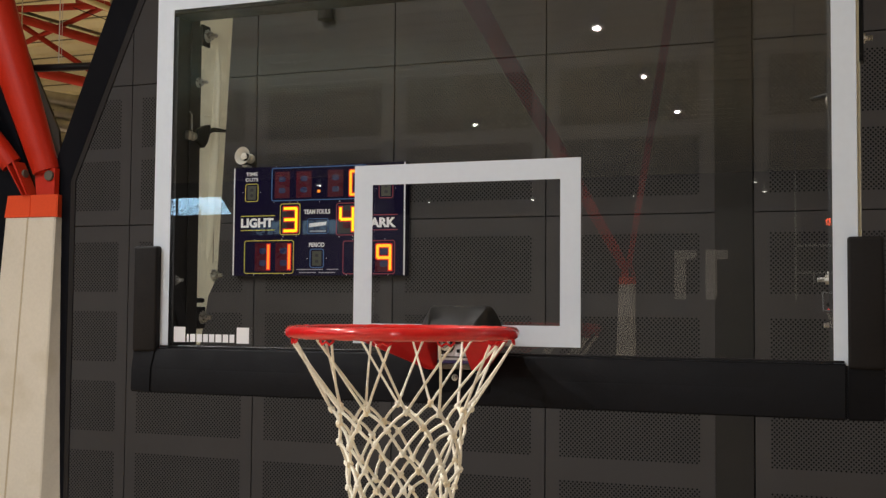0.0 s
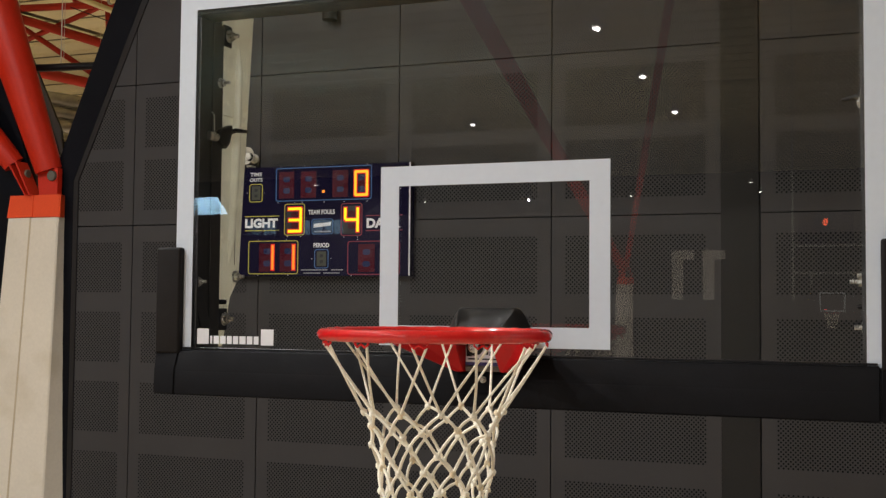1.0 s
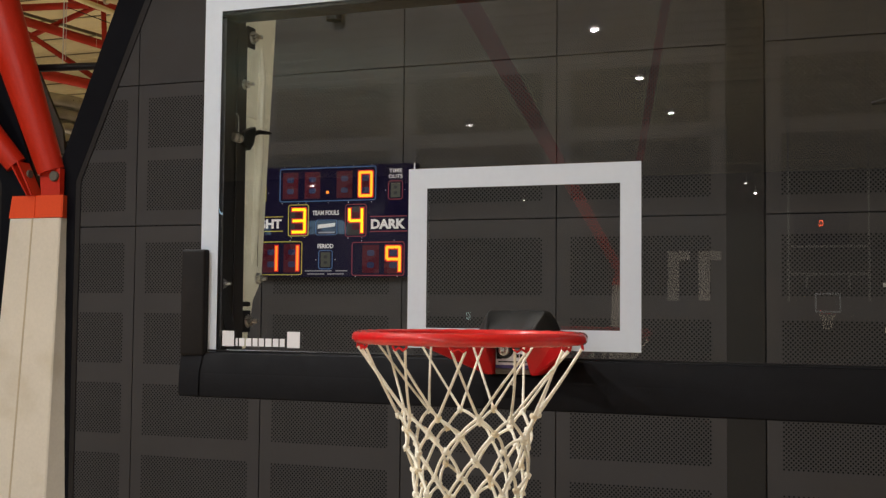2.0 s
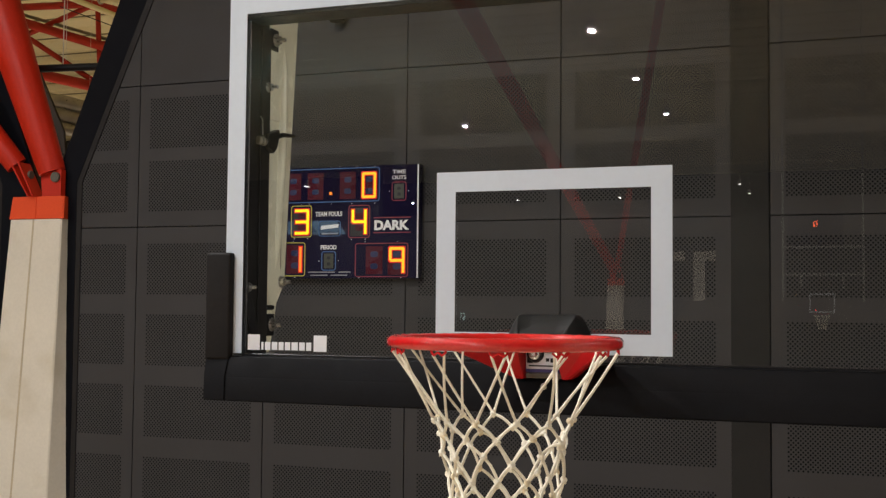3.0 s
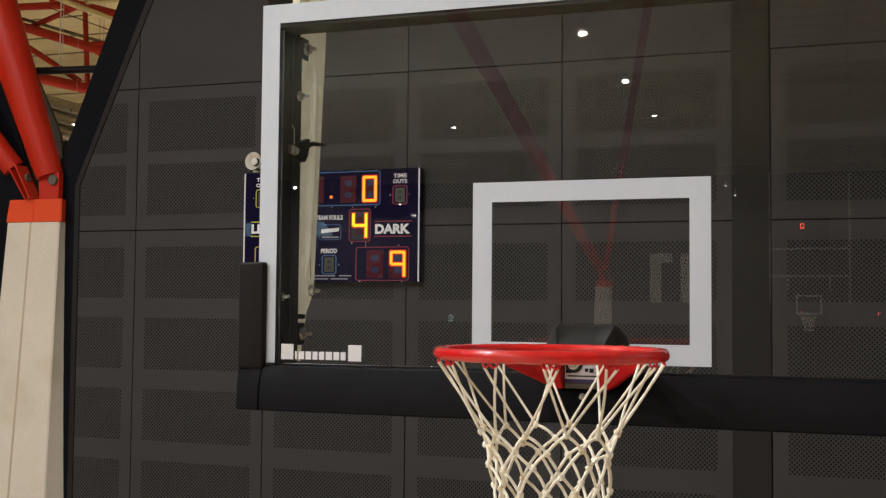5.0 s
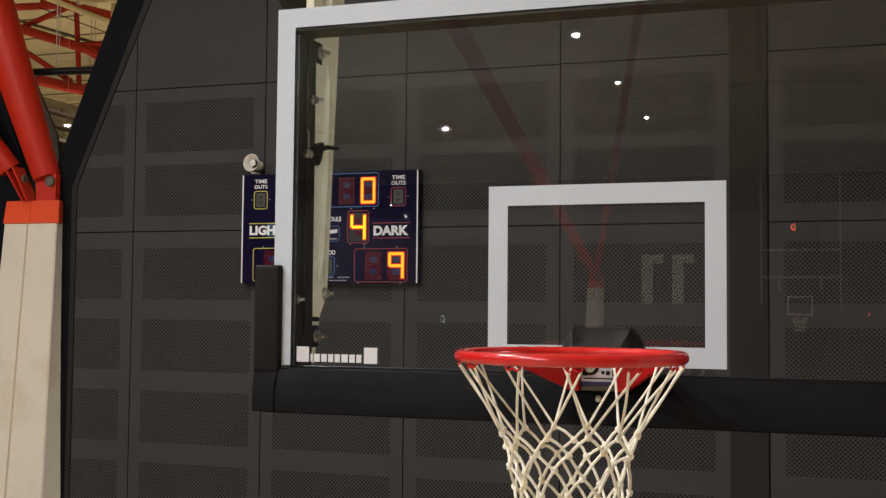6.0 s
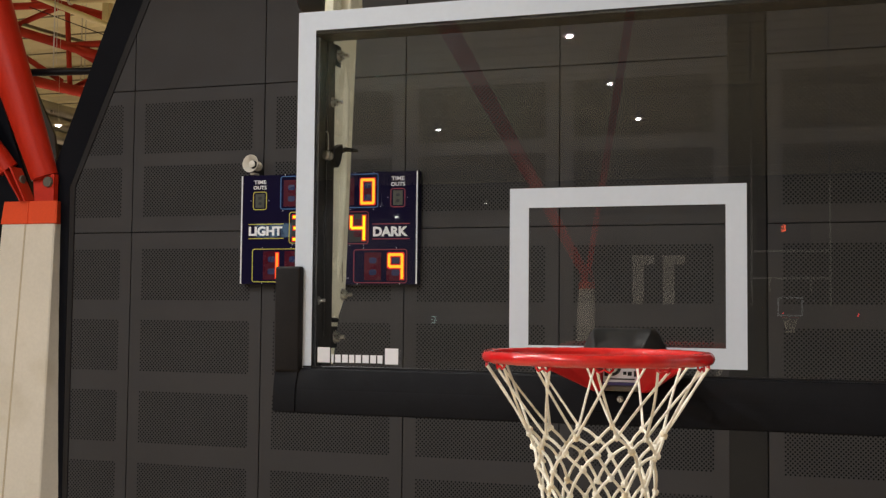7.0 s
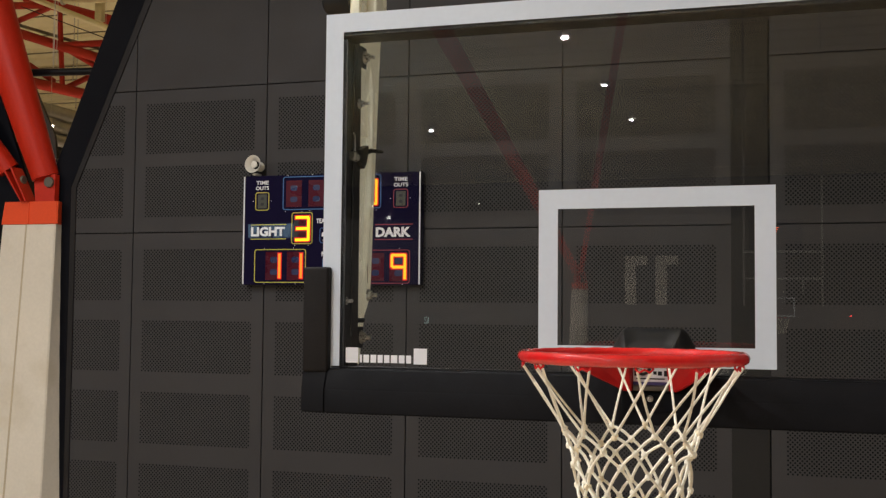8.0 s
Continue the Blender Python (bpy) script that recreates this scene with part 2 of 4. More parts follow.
def prism(outline, axis, a, b, bevel=0.0):
    """Extrudes an outline along an axis: its pairs are the two other coordinates in order."""
    def at(p, c):
        return (c, p[0], p[1]) if axis == "x" else (p[0], c, p[1]) if axis == "y" else (p[0], p[1], c)
    bm = loft([at(p, a) for p in outline], [at(p, b) for p in outline])
    if bevel:
        bmesh.ops.recalc_face_normals(bm, faces=bm.faces)
        bmesh.ops.bevel(bm, geom=list(bm.edges), offset=bevel, segments=2, profile=0.6, affect="EDGES")
    return bm


def lettering(body, width, height, depth=0.0015, bold=0.0):
    """A mesh of the words in the built-in font, width by height, in the x-z plane, facing -y, with its lower left corner at 0."""
    cu = bpy.data.curves.new("lettering", "FONT")
    cu.body, cu.extrude, cu.offset, cu.resolution_u = body, 0.5, bold, 3
    ob = bpy.data.objects.new("lettering", cu)
    scene.collection.objects.link(ob)
    me = bpy.data.meshes.new_from_object(ob.evaluated_get(bpy.context.evaluated_depsgraph_get()))
    bpy.data.objects.remove(ob)
    xs, ys = [v.co.x for v in me.vertices], [v.co.y for v in me.vertices]
    sx, sy = width / (max(xs) - min(xs)), height / (max(ys) - min(ys))
    lo = (min(xs), min(ys))
    for v in me.vertices:
        v.co = ((v.co.x - lo[0]) * sx, -(v.co.z + 0.5) * depth, (v.co.y - lo[1]) * sy)
    return me


# ---- the shell of the hall ----
def plain(name, label, category, bm, material):
    return tagged(new(name, mesh_of(name, bm, material)), label, category, kind="structure")


plain("floor", "varnished timber sports hall floor", "floor", boxed(-60, 30, -90, 60, -0.2, 0.0), M_FLOOR)


def roof():
    # trapezoidal roof sheeting with ribs along x
    y = -90.0
    prof = []
    while y < 60:
        prof += [(y, ROOF), (y + 1.1, ROOF), (y + 1.2, ROOF + 0.12), (y + 1.4, ROOF + 0.12)]
        y += 1.5
    prof += [(60.0, ROOF), (60.0, ROOF + 0.4), (-90.0, ROOF + 0.4)]
    bm = loft([(-60, a, b) for a, b in prof], [(30, a, b) for a, b in prof])
    return tagged(new("ceiling", mesh_of("ceiling", bm, M_ROOF)), "cream ribbed metal roof sheeting over the hall", "ceiling", kind="structure")


roof()
plain("wall_east", "plain dark side wall of the hall", "wall", boxed(29.6, 30, -90, 60, 0, ROOF), M_PLAINWALL)
plain("wall_west", "plain dark side wall of the hall", "wall", boxed(-60, -59.6, -90, 60, 0, ROOF), M_PLAINWALL)
plain("wall_end", "plain dark end wall of the hall", "wall", boxed(-59.6, 29.6, -90, -89.6, 0, ROOF), M_PLAINWALL)
plain("wall_far_end", "plain dark end wall of the neighbouring hall", "wall", boxed(-59.6, 29.6, 59.6, 60, 0, ROOF), M_PLAINWALL)

# notch round the column: a V open to the roof
NX, NZ, NS = -5.85, 4.12, 0.401       # right foot of the notch, its height, run per rise
CX, CZ, CS = -5.768, 4.20, 0.443      # where the panels are cut along it
MX = -6.23                            # its middle


def edge_x(z):
    return NX if z < NZ else NX - 0.21 + (z - NZ) * NS


def back_wall():
    wall = plain("wall_north", "dark grey drilled acoustic wall panels with black joints", "wall", prism([(NX, 0), (29.6, 0), (29.6, ROOF), (edge_x(ROOF), ROOF), (NX, NZ)], "y", WALL + 0.02, WALL + 0.25), M_BACKING)
    part("backing", prism([(2 * MX - NX, 0), (2 * MX - NX, NZ), (2 * MX - edge_x(ROOF), ROOF), (-59.6, ROOF), (-59.6, 0)], "y", WALL + 0.02, WALL + 0.25), M_BACKING, wall)
    # black steel frame and brown flashing along the notch
    for s in (1, -1):
        def fx(x):
            return x if s > 0 else 2 * MX - x
        deep = 0.0 if s > 0 else 0.24
        def cut(z):
            return CX + (z - CZ) * CS
        part("notch_frame", prism([(fx(NX - 0.24), 0), (fx(CX - 0.052), 0), (fx(CX - 0.052), CZ), (fx(cut(ROOF) - 0.16), ROOF), (fx(edge_x(ROOF) - deep), ROOF), (fx(NX - 0.24 - deep * 0.6), NZ)], "y", WALL - 0.0145, WALL + 0.018), M_NOTCH, wall, "black steel frame along the notch")
        part("flashing", prism([(fx(CX - 0.050), 0), (fx(CX), 0), (fx(CX), CZ), (fx(cut(ROOF)), ROOF), (fx(cut(ROOF) - 0.158), ROOF), (fx(CX - 0.050), CZ)], "y", WALL - 0.012, WALL + 0.018), M_BROWNTRIM, wall, "dark brown flashing strip")
    return wall


WALL_OB = back_wall()

# ---- the hall that the glass mirrors ----
SOUTH = -33.9


def south_wall():
    w = plain("wall_south", "dark wall across the court with a white court number", "wall", boxed(-59.6, 29.6, SOUTH - 0.3, SOUTH, 0, 6.3), M_PLAINWALL)
    for x0 in (-4.80, -3.83):
        bm = prism([(x0 - 0.36, 3.42), (x0 - 0.0, 3.42), (x0 - 0.0, 4.69), (x0 + 0.34, 4.69), (x0 + 0.34, 4.98), (x0 - 0.36, 4.98)], "y", SOUTH + 0.002, SOUTH + 0.012)
        part("court_number", bm, M_NUMBER, w, "large white painted figure one")
    # clerestory above it with a strip window that ends in a slant
    up = plain("wall_clerestory", "dark upper wall with a strip window", "wall", boxed(-59.6, -15.0, SOUTH - 0.3, SOUTH, 7.16, 7.7), M_PLAINWALL)
    part("sill_wall", boxed(-59.6, -15.0, SOUTH - 0.3, SOUTH, 6.302, 6.49), M_PLAINWALL, up)
    part("end_wall", prism([(-21.45, 6.492), (-15.0, 6.492), (-15.0, 7.158), (-21.95, 7.158)], "y", SOUTH - 0.3, SOUTH), M_PLAINWALL, up)
    part("pier", boxed(-59.6, -27.4, SOUTH - 0.3, SOUTH, 6.492, 7.158), M_PLAINWALL, up)
    part("pier", boxed(-25.7, -24.6, SOUTH - 0.3, SOUTH, 6.492, 7.158), M_PLAINWALL, up)
    for x in (-23.9, -26.5):
        part("mullion", boxed(x - 0.03, x + 0.03, SOUTH - 0.2, SOUTH - 0.1, 6.492, 7.158), M_BLACKSTEEL, up)


south_wall()


def sky_backdrop():
    m = bpy.data.materials.new("daylight_sky")
    m.use_nodes = True
    nt = m.node_tree
    nt.nodes.clear()
    e = nt.nodes.new("ShaderNodeEmission")
    e.inputs[0].default_value, e.inputs[1].default_value = (0.45, 0.75, 1.0, 1), 9.0
    o = nt.nodes.new("ShaderNodeOutputMaterial")
    nt.links.new(e.outputs[0], o.inputs[0])
    tagged(new("backdrop", mesh_of("backdrop", boxed(-32, -19, -38.1, -38.0, 5.6, 8.0), m)), "pale blue daylight sky outside the strip window", "sky", kind="structure")


sky_backdrop()


def tree(x, y, label, seed, crown):
    r = random.Random(seed)
    t = thing("tree", label, "tree", (x, y, 0), "trees outside")
    part("trunk", swept([(0, 0, 0), (0.1, 0, 2.5), (0.0, 0, 5.0), (0.05, 0, 6.9)], [0.16, 0.13, 0.11, 0.05], 8), M_BARK, t, "brown tapered trunk")
    for k in range(5):
        a = 1.3 * k
        part("limb", swept([(0.02, 0, 5.6), (0.5 * math.cos(a), 0.3 * math.sin(a), 6.2), (1.0 * math.cos(a), 0.5 * math.sin(a), 6.7)], [0.05, 0.035, 0.015], 6), M_BARK, t)
    bm = bmesh.new()
    for k in range(crown):
        c = Vector((r.gauss(0, 0.75), r.gauss(0, 0.3), 6.75 + r.gauss(0, 0.26)))
        n = Vector((r.uniform(-1, 1), r.uniform(-1, 1), r.uniform(-1, 1))).normalized()
        u = n.orthogonal().normalized() * r.uniform(0.04, 0.10)
        w = n.cross(u).normalized() * r.uniform(0.02, 0.04)
        bm.faces.new([bm.verts.new(q) for q in (c - u, c + w, c + u, c - w)])
    part("crown", bm, M_LEAF, t, "loose crown of dark green leaves")


M_BARK = surface("brown_bark", (0.10, 0.07, 0.05), 0.9)
M_LEAF = surface("dark_green_leaf", (0.04, 0.07, 0.025), 0.6)
tree(-28.4, -36.2, "small leafy tree outside the strip window", 1, 600)
tree(-24.6, -36.6, "small leafy tree outside the strip window", 2, 160)

# ---- roof steel ----
def tube_thing(name, label, p, q, r, group="red roof truss tubes", mat=None):
    bm = swept([p, q], r, 12)
    return tagged(new(name, mesh_of(name, bm, mat or M_TRUSS, True)), label, "truss", group, kind="structure")


for p, q, r in [
    ((-26.0, 26, 12.52), (-21.5, 26, 12.30), 0.11),
    ((-25.0, 26, 12.33), (-18.0, 26, 10.05), 0.145),
    ((-24.4, 26.1, 11.35), (-21.4, 26.1, 12.25), 0.085),
    ((-24.4, 26.1, 11.91), (-21.2, 26.1, 9.97), 0.085),
    ((-20.99, 26, 12.12), (-20.82, 26, 9.70), 0.078),
    ((-26.0, 26, 10.95), (-17.5, 26, 8.88), 0.165),
    ((-20.9, 26.2, 9.75), (-17.4, 26.2, 11.00), 0.085),
    ((-21.3, 26.2, 11.20), (-18.5, 26.2, 9.65), 0.085),
    ((-20.85, 26, 11.02), (-17.0, 26, 10.97), 0.10),
    ((-22.6, 26.5, 12.72), (-17.5, 26.5, 11.22), 0.155),
]:
    tube_thing("truss_tube", "red painted steel roof truss tube", p, q, r)
tube_thing("gutter", "dark grey gutter rail along the red truss", (-25.0, 26.1, 12.56), (-19.0, 26.1, 10.66), 0.05, "roof services", M_PURLIN)
tube_thing("cable", "thin dark cable slung under the roof", (-21.9, 25.4, 12.12), (-18.6, 25.4, 10.84), 0.014, "roof services", M_BLACKSTEEL)
pipe = tube_thing("pipe", "cream pipe with a flanged end under the roof", (-20.36, 25.3, 12.16), (-17.0, 25.3, 11.98), 0.085, "roof services", M_ROOF)
part("flange", swept([(-20.40, 25.3, 12.162), (-20.33, 25.3, 12.158)], 0.125, 16), M_HOUSING, pipe, "grey slotted flange")
plain("roof_hanger", "cream square hanger post under the roof", "post", boxed(-19.35, -19.12, 25.4, 25.6, 11.5, ROOF - 0.01, bevel=0.02), M_ROOF)
for z, r, mat in ((12.4, 0.16, M_ROOF), (9.15, 0.05, M_ROOF)):
    tube_thing("roof_beam", "long cream roof beam over the far court", (-9.0, -45.0, z), (8.0, -45.0, z), r, "far roof beams", mat)
tube_thing("cable_tray", "cream cable tray under the roof", (-24.0, 25.0, 13.36), (-17.0, 25.0, 10.50), 0.085, "roof services", M_ROOF)
for i in range(14):
    y = 17.0 + 2.6 * i
    tagged(new("purlin", mesh_of("purlin", boxed(-45, -8, y, y + 0.035, ROOF - 0.05, ROOF - 0.005), M_PURLIN)), "thin steel purlin under the roof sheeting", "purlin", "roof purlins", "structure")
for x, y, z, r in ((-6.484, 6.3, 5.43, 0.0055), (-6.452, 6.3, 5.46, 0.0025)):
    tagged(new("hanger_wire", mesh_of("hanger_wire", swept([(x, y, z), (x, y, ROOF)], r, 6), M_WIRE)), "thin pale wire hanging behind the notch", "wire", "hanging wires", "structure")
for x, y, z in ((-22.6, 24.0, 10.6), (-21.9, 28.0, 10.2), (-23.2, 30.0, 9.9)):
    tagged(new("hanger_wire", mesh_of("hanger_wire", swept([(x, y, z), (x, y, ROOF)], 0.018, 6), M_ZINC)), "thin hanging wire under the roof", "wire", "hanging wires", "structure")
for z, r in ((12.35, 0.30), (11.75, 0.28), (11.15, 0.30)):
    tagged(new("duct", mesh_of("duct", swept([(-46, 39, z + 1.6), (-38, 39.5, z + 0.9), (-33.2, 40, z), (-26, 41, z - 2.0)], r, 20), M_DUCT, True)), "large silver air duct under the far roof", "duct", "air ducts", "structure")


# ---- columns ----
def column(x, y, label, struts, slim=1.0):
    c = thing("column", label, "column", (x, y, 0), "branching columns")

    def ring(z, left, right, front, back, flare):
        b = 0.012
        return [(a * slim, c * slim, z) for a, c in ((left, front + b), (left + b, front), (right - b, front), (right, front + b), (right + flare, front + b + 0.20), (right + flare - 0.10, back), (left - 0.06, back))]
    def shaft_ring(k):
        return ring(*[a + (b - a) * k for a, b in zip((0, -0.467, 0.302, -0.34, 0.26, 0.115), (3.87, -0.240, 0.318, -0.20, 0.22, -0.020))])
    part("shaft", loft(*[shaft_ring(k / 12) for k in range(13)]), M_CONCRETE, c, "cream painted tapering concrete shaft")
    part("cap", loft(ring(3.872, -0.250, 0.340, -0.21, 0.23, -0.066), ring(4.072, -0.226, 0.336, -0.20, 0.22, -0.068)), M_REDCAP, c, "orange-red steel cap")
    if slim == 1.0:
        part("joint_line", loft([(-0.134, -0.3425, 0.01), (-0.114, -0.3425, 0.01), (-0.114, -0.338, 0.01), (-0.134, -0.338, 0.01)], [(0.010, -0.2035, 3.868), (0.026, -0.2035, 3.868), (0.026, -0.199, 3.868), (0.010, -0.199, 3.868)]), M_SEALANT, c, "beige sealed vertical joint")
        part("weld_seam", loft([(0.030, -0.218, 3.874), (0.048, -0.218, 3.874), (0.052, -0.206, 3.874), (0.026, -0.206, 3.874)], [(0.026, -0.208, 4.071), (0.044, -0.208, 4.071), (0.048, -0.196, 4.071), (0.022, -0.196, 4.071)]), M_REDCAP, c, "raised vertical weld seam")
    for p, q, r0, r1, label in struts:
        s = part("strut", swept([p, Vector(p).lerp(Vector(q), 0.04), Vector(p).lerp(Vector(q), 0.5), q], [r0 * 0.94, r0, (r0 + r1) / 2, r1], 24), M_RED, c, label, True)
        flat, low = (0.030, 0.10) if r0 > 0.12 else (0.075, 0.030)
        foot = p[0] + (0.034 if r0 > 0.12 else 0.232) * slim
        top = 0.112 if r0 > 0.12 else 0.054
        yf = p[1] - 0.02
        lean = 0.024 if r0 > 0.12 else 0.048
        cheeks = [(0.0, 0.0, low, top)] if r0 > 0.12 else [(-0.024, -0.044, 0.007, 0.010), (0.024, 0.040, 0.007, 0.010)]
        for at_foot, at_top, low, top in cheeks:
            u, v = foot + at_foot, p[0] + lean + at_top
            part("lug", loft([(u - low, yf - flat, 4.07), (u + low, yf - flat, 4.07), (u + low, yf + flat, 4.07), (u - low, yf + flat, 4.07)],
                             [(v - top, yf - flat, p[2] + 0.02), (v + top, yf - flat, p[2] + 0.02), (v + top, yf + flat, p[2] + 0.02), (v - top, yf + flat, p[2] + 0.02)]), M_RED, s, "red steel lug plate")
    return c


near = column(-6.215, 5.80, "cream tapering column with orange-red cap and red struts beside the dark wall", [
    ((0.160, -0.14, 4.29), (-0.945, -0.75, 8.10), 0.128, 0.285, "large red painted tubular strut"),
    ((-0.215, -0.16, 4.36), (-2.00, -1.2, 6.96), 0.104, 0.165, "red painted tubular strut"),
])
part("pin", lathe([(0, 0.034), (0.040, 0.034), (0.046, 0.028), (0.046, 0), (0, 0)], 24), M_GREYPLATE, near, "grey round pin cover").matrix_basis = pose(0.242, -0.185, 4.240, 90)
part("pin", lathe([(0, 0.02), (0.034, 0.02), (0.038, 0.015), (0.038, 0), (0, 0)], 20), M_GREYPLATE, near, "grey round pin cover").matrix_basis = pose(-0.052, -0.18, 4.270, 0, 90, 0)
tagged(new("brace", mesh_of("brace", swept([(-6.36, 5.75, 5.262), (-5.45, 5.75, 5.232)], 0.034, 12), M_BLACKSTEEL, True)), "black steel cross tube in the notch", "brace", kind="structure")
tagged(new("gusset", mesh_of("gusset", prism([(-6.90, 5.77), (-6.825, 5.77), (-6.300, 4.74), (-6.270, 4.53), (-6.42, 4.42)], "y", 6.10, 6.13), M_GREYPLATE)), "grey-brown steel plate behind the red strut", "plate", kind="structure")

column(-6.32, -32.2, "cream column with red branching struts across the court", [
    ((-0.09, 0.05, 4.42), (-4.90, 3.4, 13.98), 0.150, 0.34, "large red painted tubular strut"),
    ((0.05, 0.0, 4.42), (1.30, -1.5, 13.98), 0.085, 0.16, "red painted tubular strut"),
], 0.727)


# ---- lamps ----
def high_bay(x, y, z):
    l = thing("high_bay_lamp", "pale round high-bay lamp hanging from the roof", "ceiling lamp", (x, y, z), "high-bay lamps")
    share("housing", HOUSING, pose(0, 0, 0), l)
    share("cord", CORD_MESH, Matrix.Diagonal((1, 1, ROOF - z - 0.05, 1)) @ Matrix.Identity(4), l).location = (0, 0, 0.2)
    data = bpy.data.lights.new("lamp", "AREA")
    data.shape, data.size, data.energy, data.color = "DISK", 0.12, HALL_WATTS if y > 6 else FAR_WATTS if y < -40 else LAMP_WATTS, (0.985, 0.98, 0.985)
    lamp = new("lamp", data)
    lamp.parent = l
    lamp.location = (0, 0, -0.045)
    share("diffuser", DIFFUSER, pose(0, 0, -0.014), l, "bright white diffuser")


HOUSING = mesh_of("housing", lathe([(0, 0), (0.13, 0), (0.137, 0.012), (0.13, 0.035), (0.06, 0.07), (0.04, 0.2), (0, 0.2)], 20), M_HOUSING, True)
DIFFUSER = mesh_of("diffuser", lathe([(0.07, 0), (0.07, -0.012), (0.06, -0.022), (0, -0.026)], 20), emitter("lamp_diffuser", (1.0, 0.98, 0.95), 45.0), True)
CORD_MESH = mesh_of("cord", lathe([(0.004, 0), (0.004, 1)], 6), M_WIRE)
for at in LAMPS:
    high_bay(*at)

# ---- backboard ----
X0, X1, Z0, Z1 = -0.90, 0.91, 2.90, 3.953
board = thing("backboard", "glass basketball backboard with white lines and black padding", "backboard", (0, 0, 2.86))


def bpart(name, bm, material, label="", parent=None, smooth=False):
    """A part of the backboard in world coordinates."""
    bmesh.ops.translate(bm, vec=(0, 0, -2.86), verts=bm.verts)
    ob = part(name, bm, material, parent or board, label, smooth)
    return ob


pane = bpart("pane", boxed(X0, X1, 0.0, 0.012, Z0, Z1, bevel=0.001, seg=1), M_GLASS, "clear safety glass pane")
pane.visible_shadow = False


def strip_frame(x0, x1, z0, z1, w, y0, y1):
    bm = bmesh.new()
    outer = [(x0, z0), (x1, z0), (x1, z1), (x0, z1)]
    inner = [(x0 + w, z0 + w), (x1 - w, z0 + w), (x1 - w, z1 - w), (x0 + w, z1 - w)]
    rows = [[bm.verts.new((a, y, b)) for a, b in l] for l in (outer, inner) for y in (y0, y1)]
    of, ob, nf, nb = rows
    for k in range(4):
        j = (k + 1) % 4
        for a, b in ((of, nf), (nf, nb), (nb, ob), (ob, of)):
            bm.faces.new((a[k], a[j], b[j], b[k]))
    return bm


bpart("border_line", strip_frame(X0, X1, Z0, Z1, 0.052, -0.0012, -0.0002), M_WHITEPAINT, "white painted border line")
bpart("target_square", strip_frame(-0.295, 0.295, 3.0, 3.45, 0.05, -0.0012, -0.0002), M_WHITEPAINT, "white painted target square")
# dark frame behind the pane: four channels
for name, a in (("frame_rail", (X0 + 0.002, X0 + 0.042, 0.013, 0.15, Z0, Z1 - 0.002)), ("frame_rail", (X1 - 0.042, X1 - 0.002, 0.013, 0.15, Z0, Z1 - 0.002)),
                ("frame_rail", (X0 + 0.043, X1 - 0.043, 0.013, 0.10, Z1 - 0.062, Z1 - 0.002)), ("frame_rail", (X0 + 0.043, X1 - 0.043, 0.013, 0.10, Z0 - 0.01, Z0 + 0.05))):
    bpart(name, boxed(*a, bevel=0.003, seg=1), M_FRAME, "black steel frame rail")
for x in (X0 + 0.042, X1 - 0.062):
    bpart("frame_flange", boxed(x + 0.001, x + 0.019, 0.013, 0.02, Z0 + 0.06, Z1 - 0.07), M_FRAME)
for x in (X0 + 0.0425, X1 - 0.0475):
    bpart("frame_lip", boxed(x, x + 0.005, 0.098, 0.149, Z0 + 0.052, Z1 - 0.064, bevel=0.0015, seg=2), M_FRAME)


def padding():
    # long bottom pad: a sloping upper face over an upright one, its ends chamfered the same way
    def ring(x, d):
        return [(x, -0.015 + 0.3 * d, 2.977), (x, -0.036 + d, 2.922), (x, -0.038 + d, 2.858), (x, 0.05, 2.858), (x, 0.05, 2.977)]
    for name, label, rings in (("bottom_pad", "long black padding under the pane", (ring(X0 + 0.0246, 0.0), ring(X1 - 0.0246, 0.0))),
                               ("corner_pad", "black padded corner piece", (ring(X0 - 0.052, 0.016), ring(X0 + 0.0243, 0.0))),
                               ("corner_pad", "black padded corner piece", (ring(X1 - 0.0243, 0.0), ring(X1 + 0.052, 0.016)))):
        bm = loft(*rings)
        bmesh.ops.recalc_face_normals(bm, faces=bm.faces)
        bmesh.ops.bevel(bm, geom=list(bm.edges), offset=0.0035, segments=3, affect="EDGES")
        bpart(name, bm, M_PAD, label, smooth=True)
    bpart("gasket", boxed(X0 + 0.03, X1 - 0.03, -0.0075, -0.0015, 2.9785, 2.9835, bevel=0.001, seg=1), M_BLACKSTEEL, "black rubber gasket along the glass")
    for s, x in ((-1, X0), (1, X1)):
        a, b = (x - 0.050, x + 0.026) if s < 0 else (x - 0.022, x + 0.054)
        bpart("side_pad", boxed(a, b, -0.021, 0.05, 2.966, 3.252, bevel=0.008, seg=3), M_SIDEPAD, "black side padding", smooth=True)


padding()


def maker_mark():
    """Plain white blocks where the maker's mark is printed."""
    def block(x, z, w, h):
        bpart("mark_block", boxed(x, x + w, -0.0012, -0.0002, z, z + h), M_PRINT, "white printed block")
    block(-0.829, 2.993, 0.036, 0.041)
    for i, w in enumerate((0.006, 0.016, 0.016, 0.014, 0.015, 0.018, 0.016, 0.014)):
        block(-0.788 + sum((0.006, 0.016, 0.016, 0.014, 0.015, 0.018, 0.016, 0.014)[:i]) + 0.0045 * i, 2.994, w, 0.021)
    block(-0.634, 2.992, 0.037, 0.042)


maker_mark()


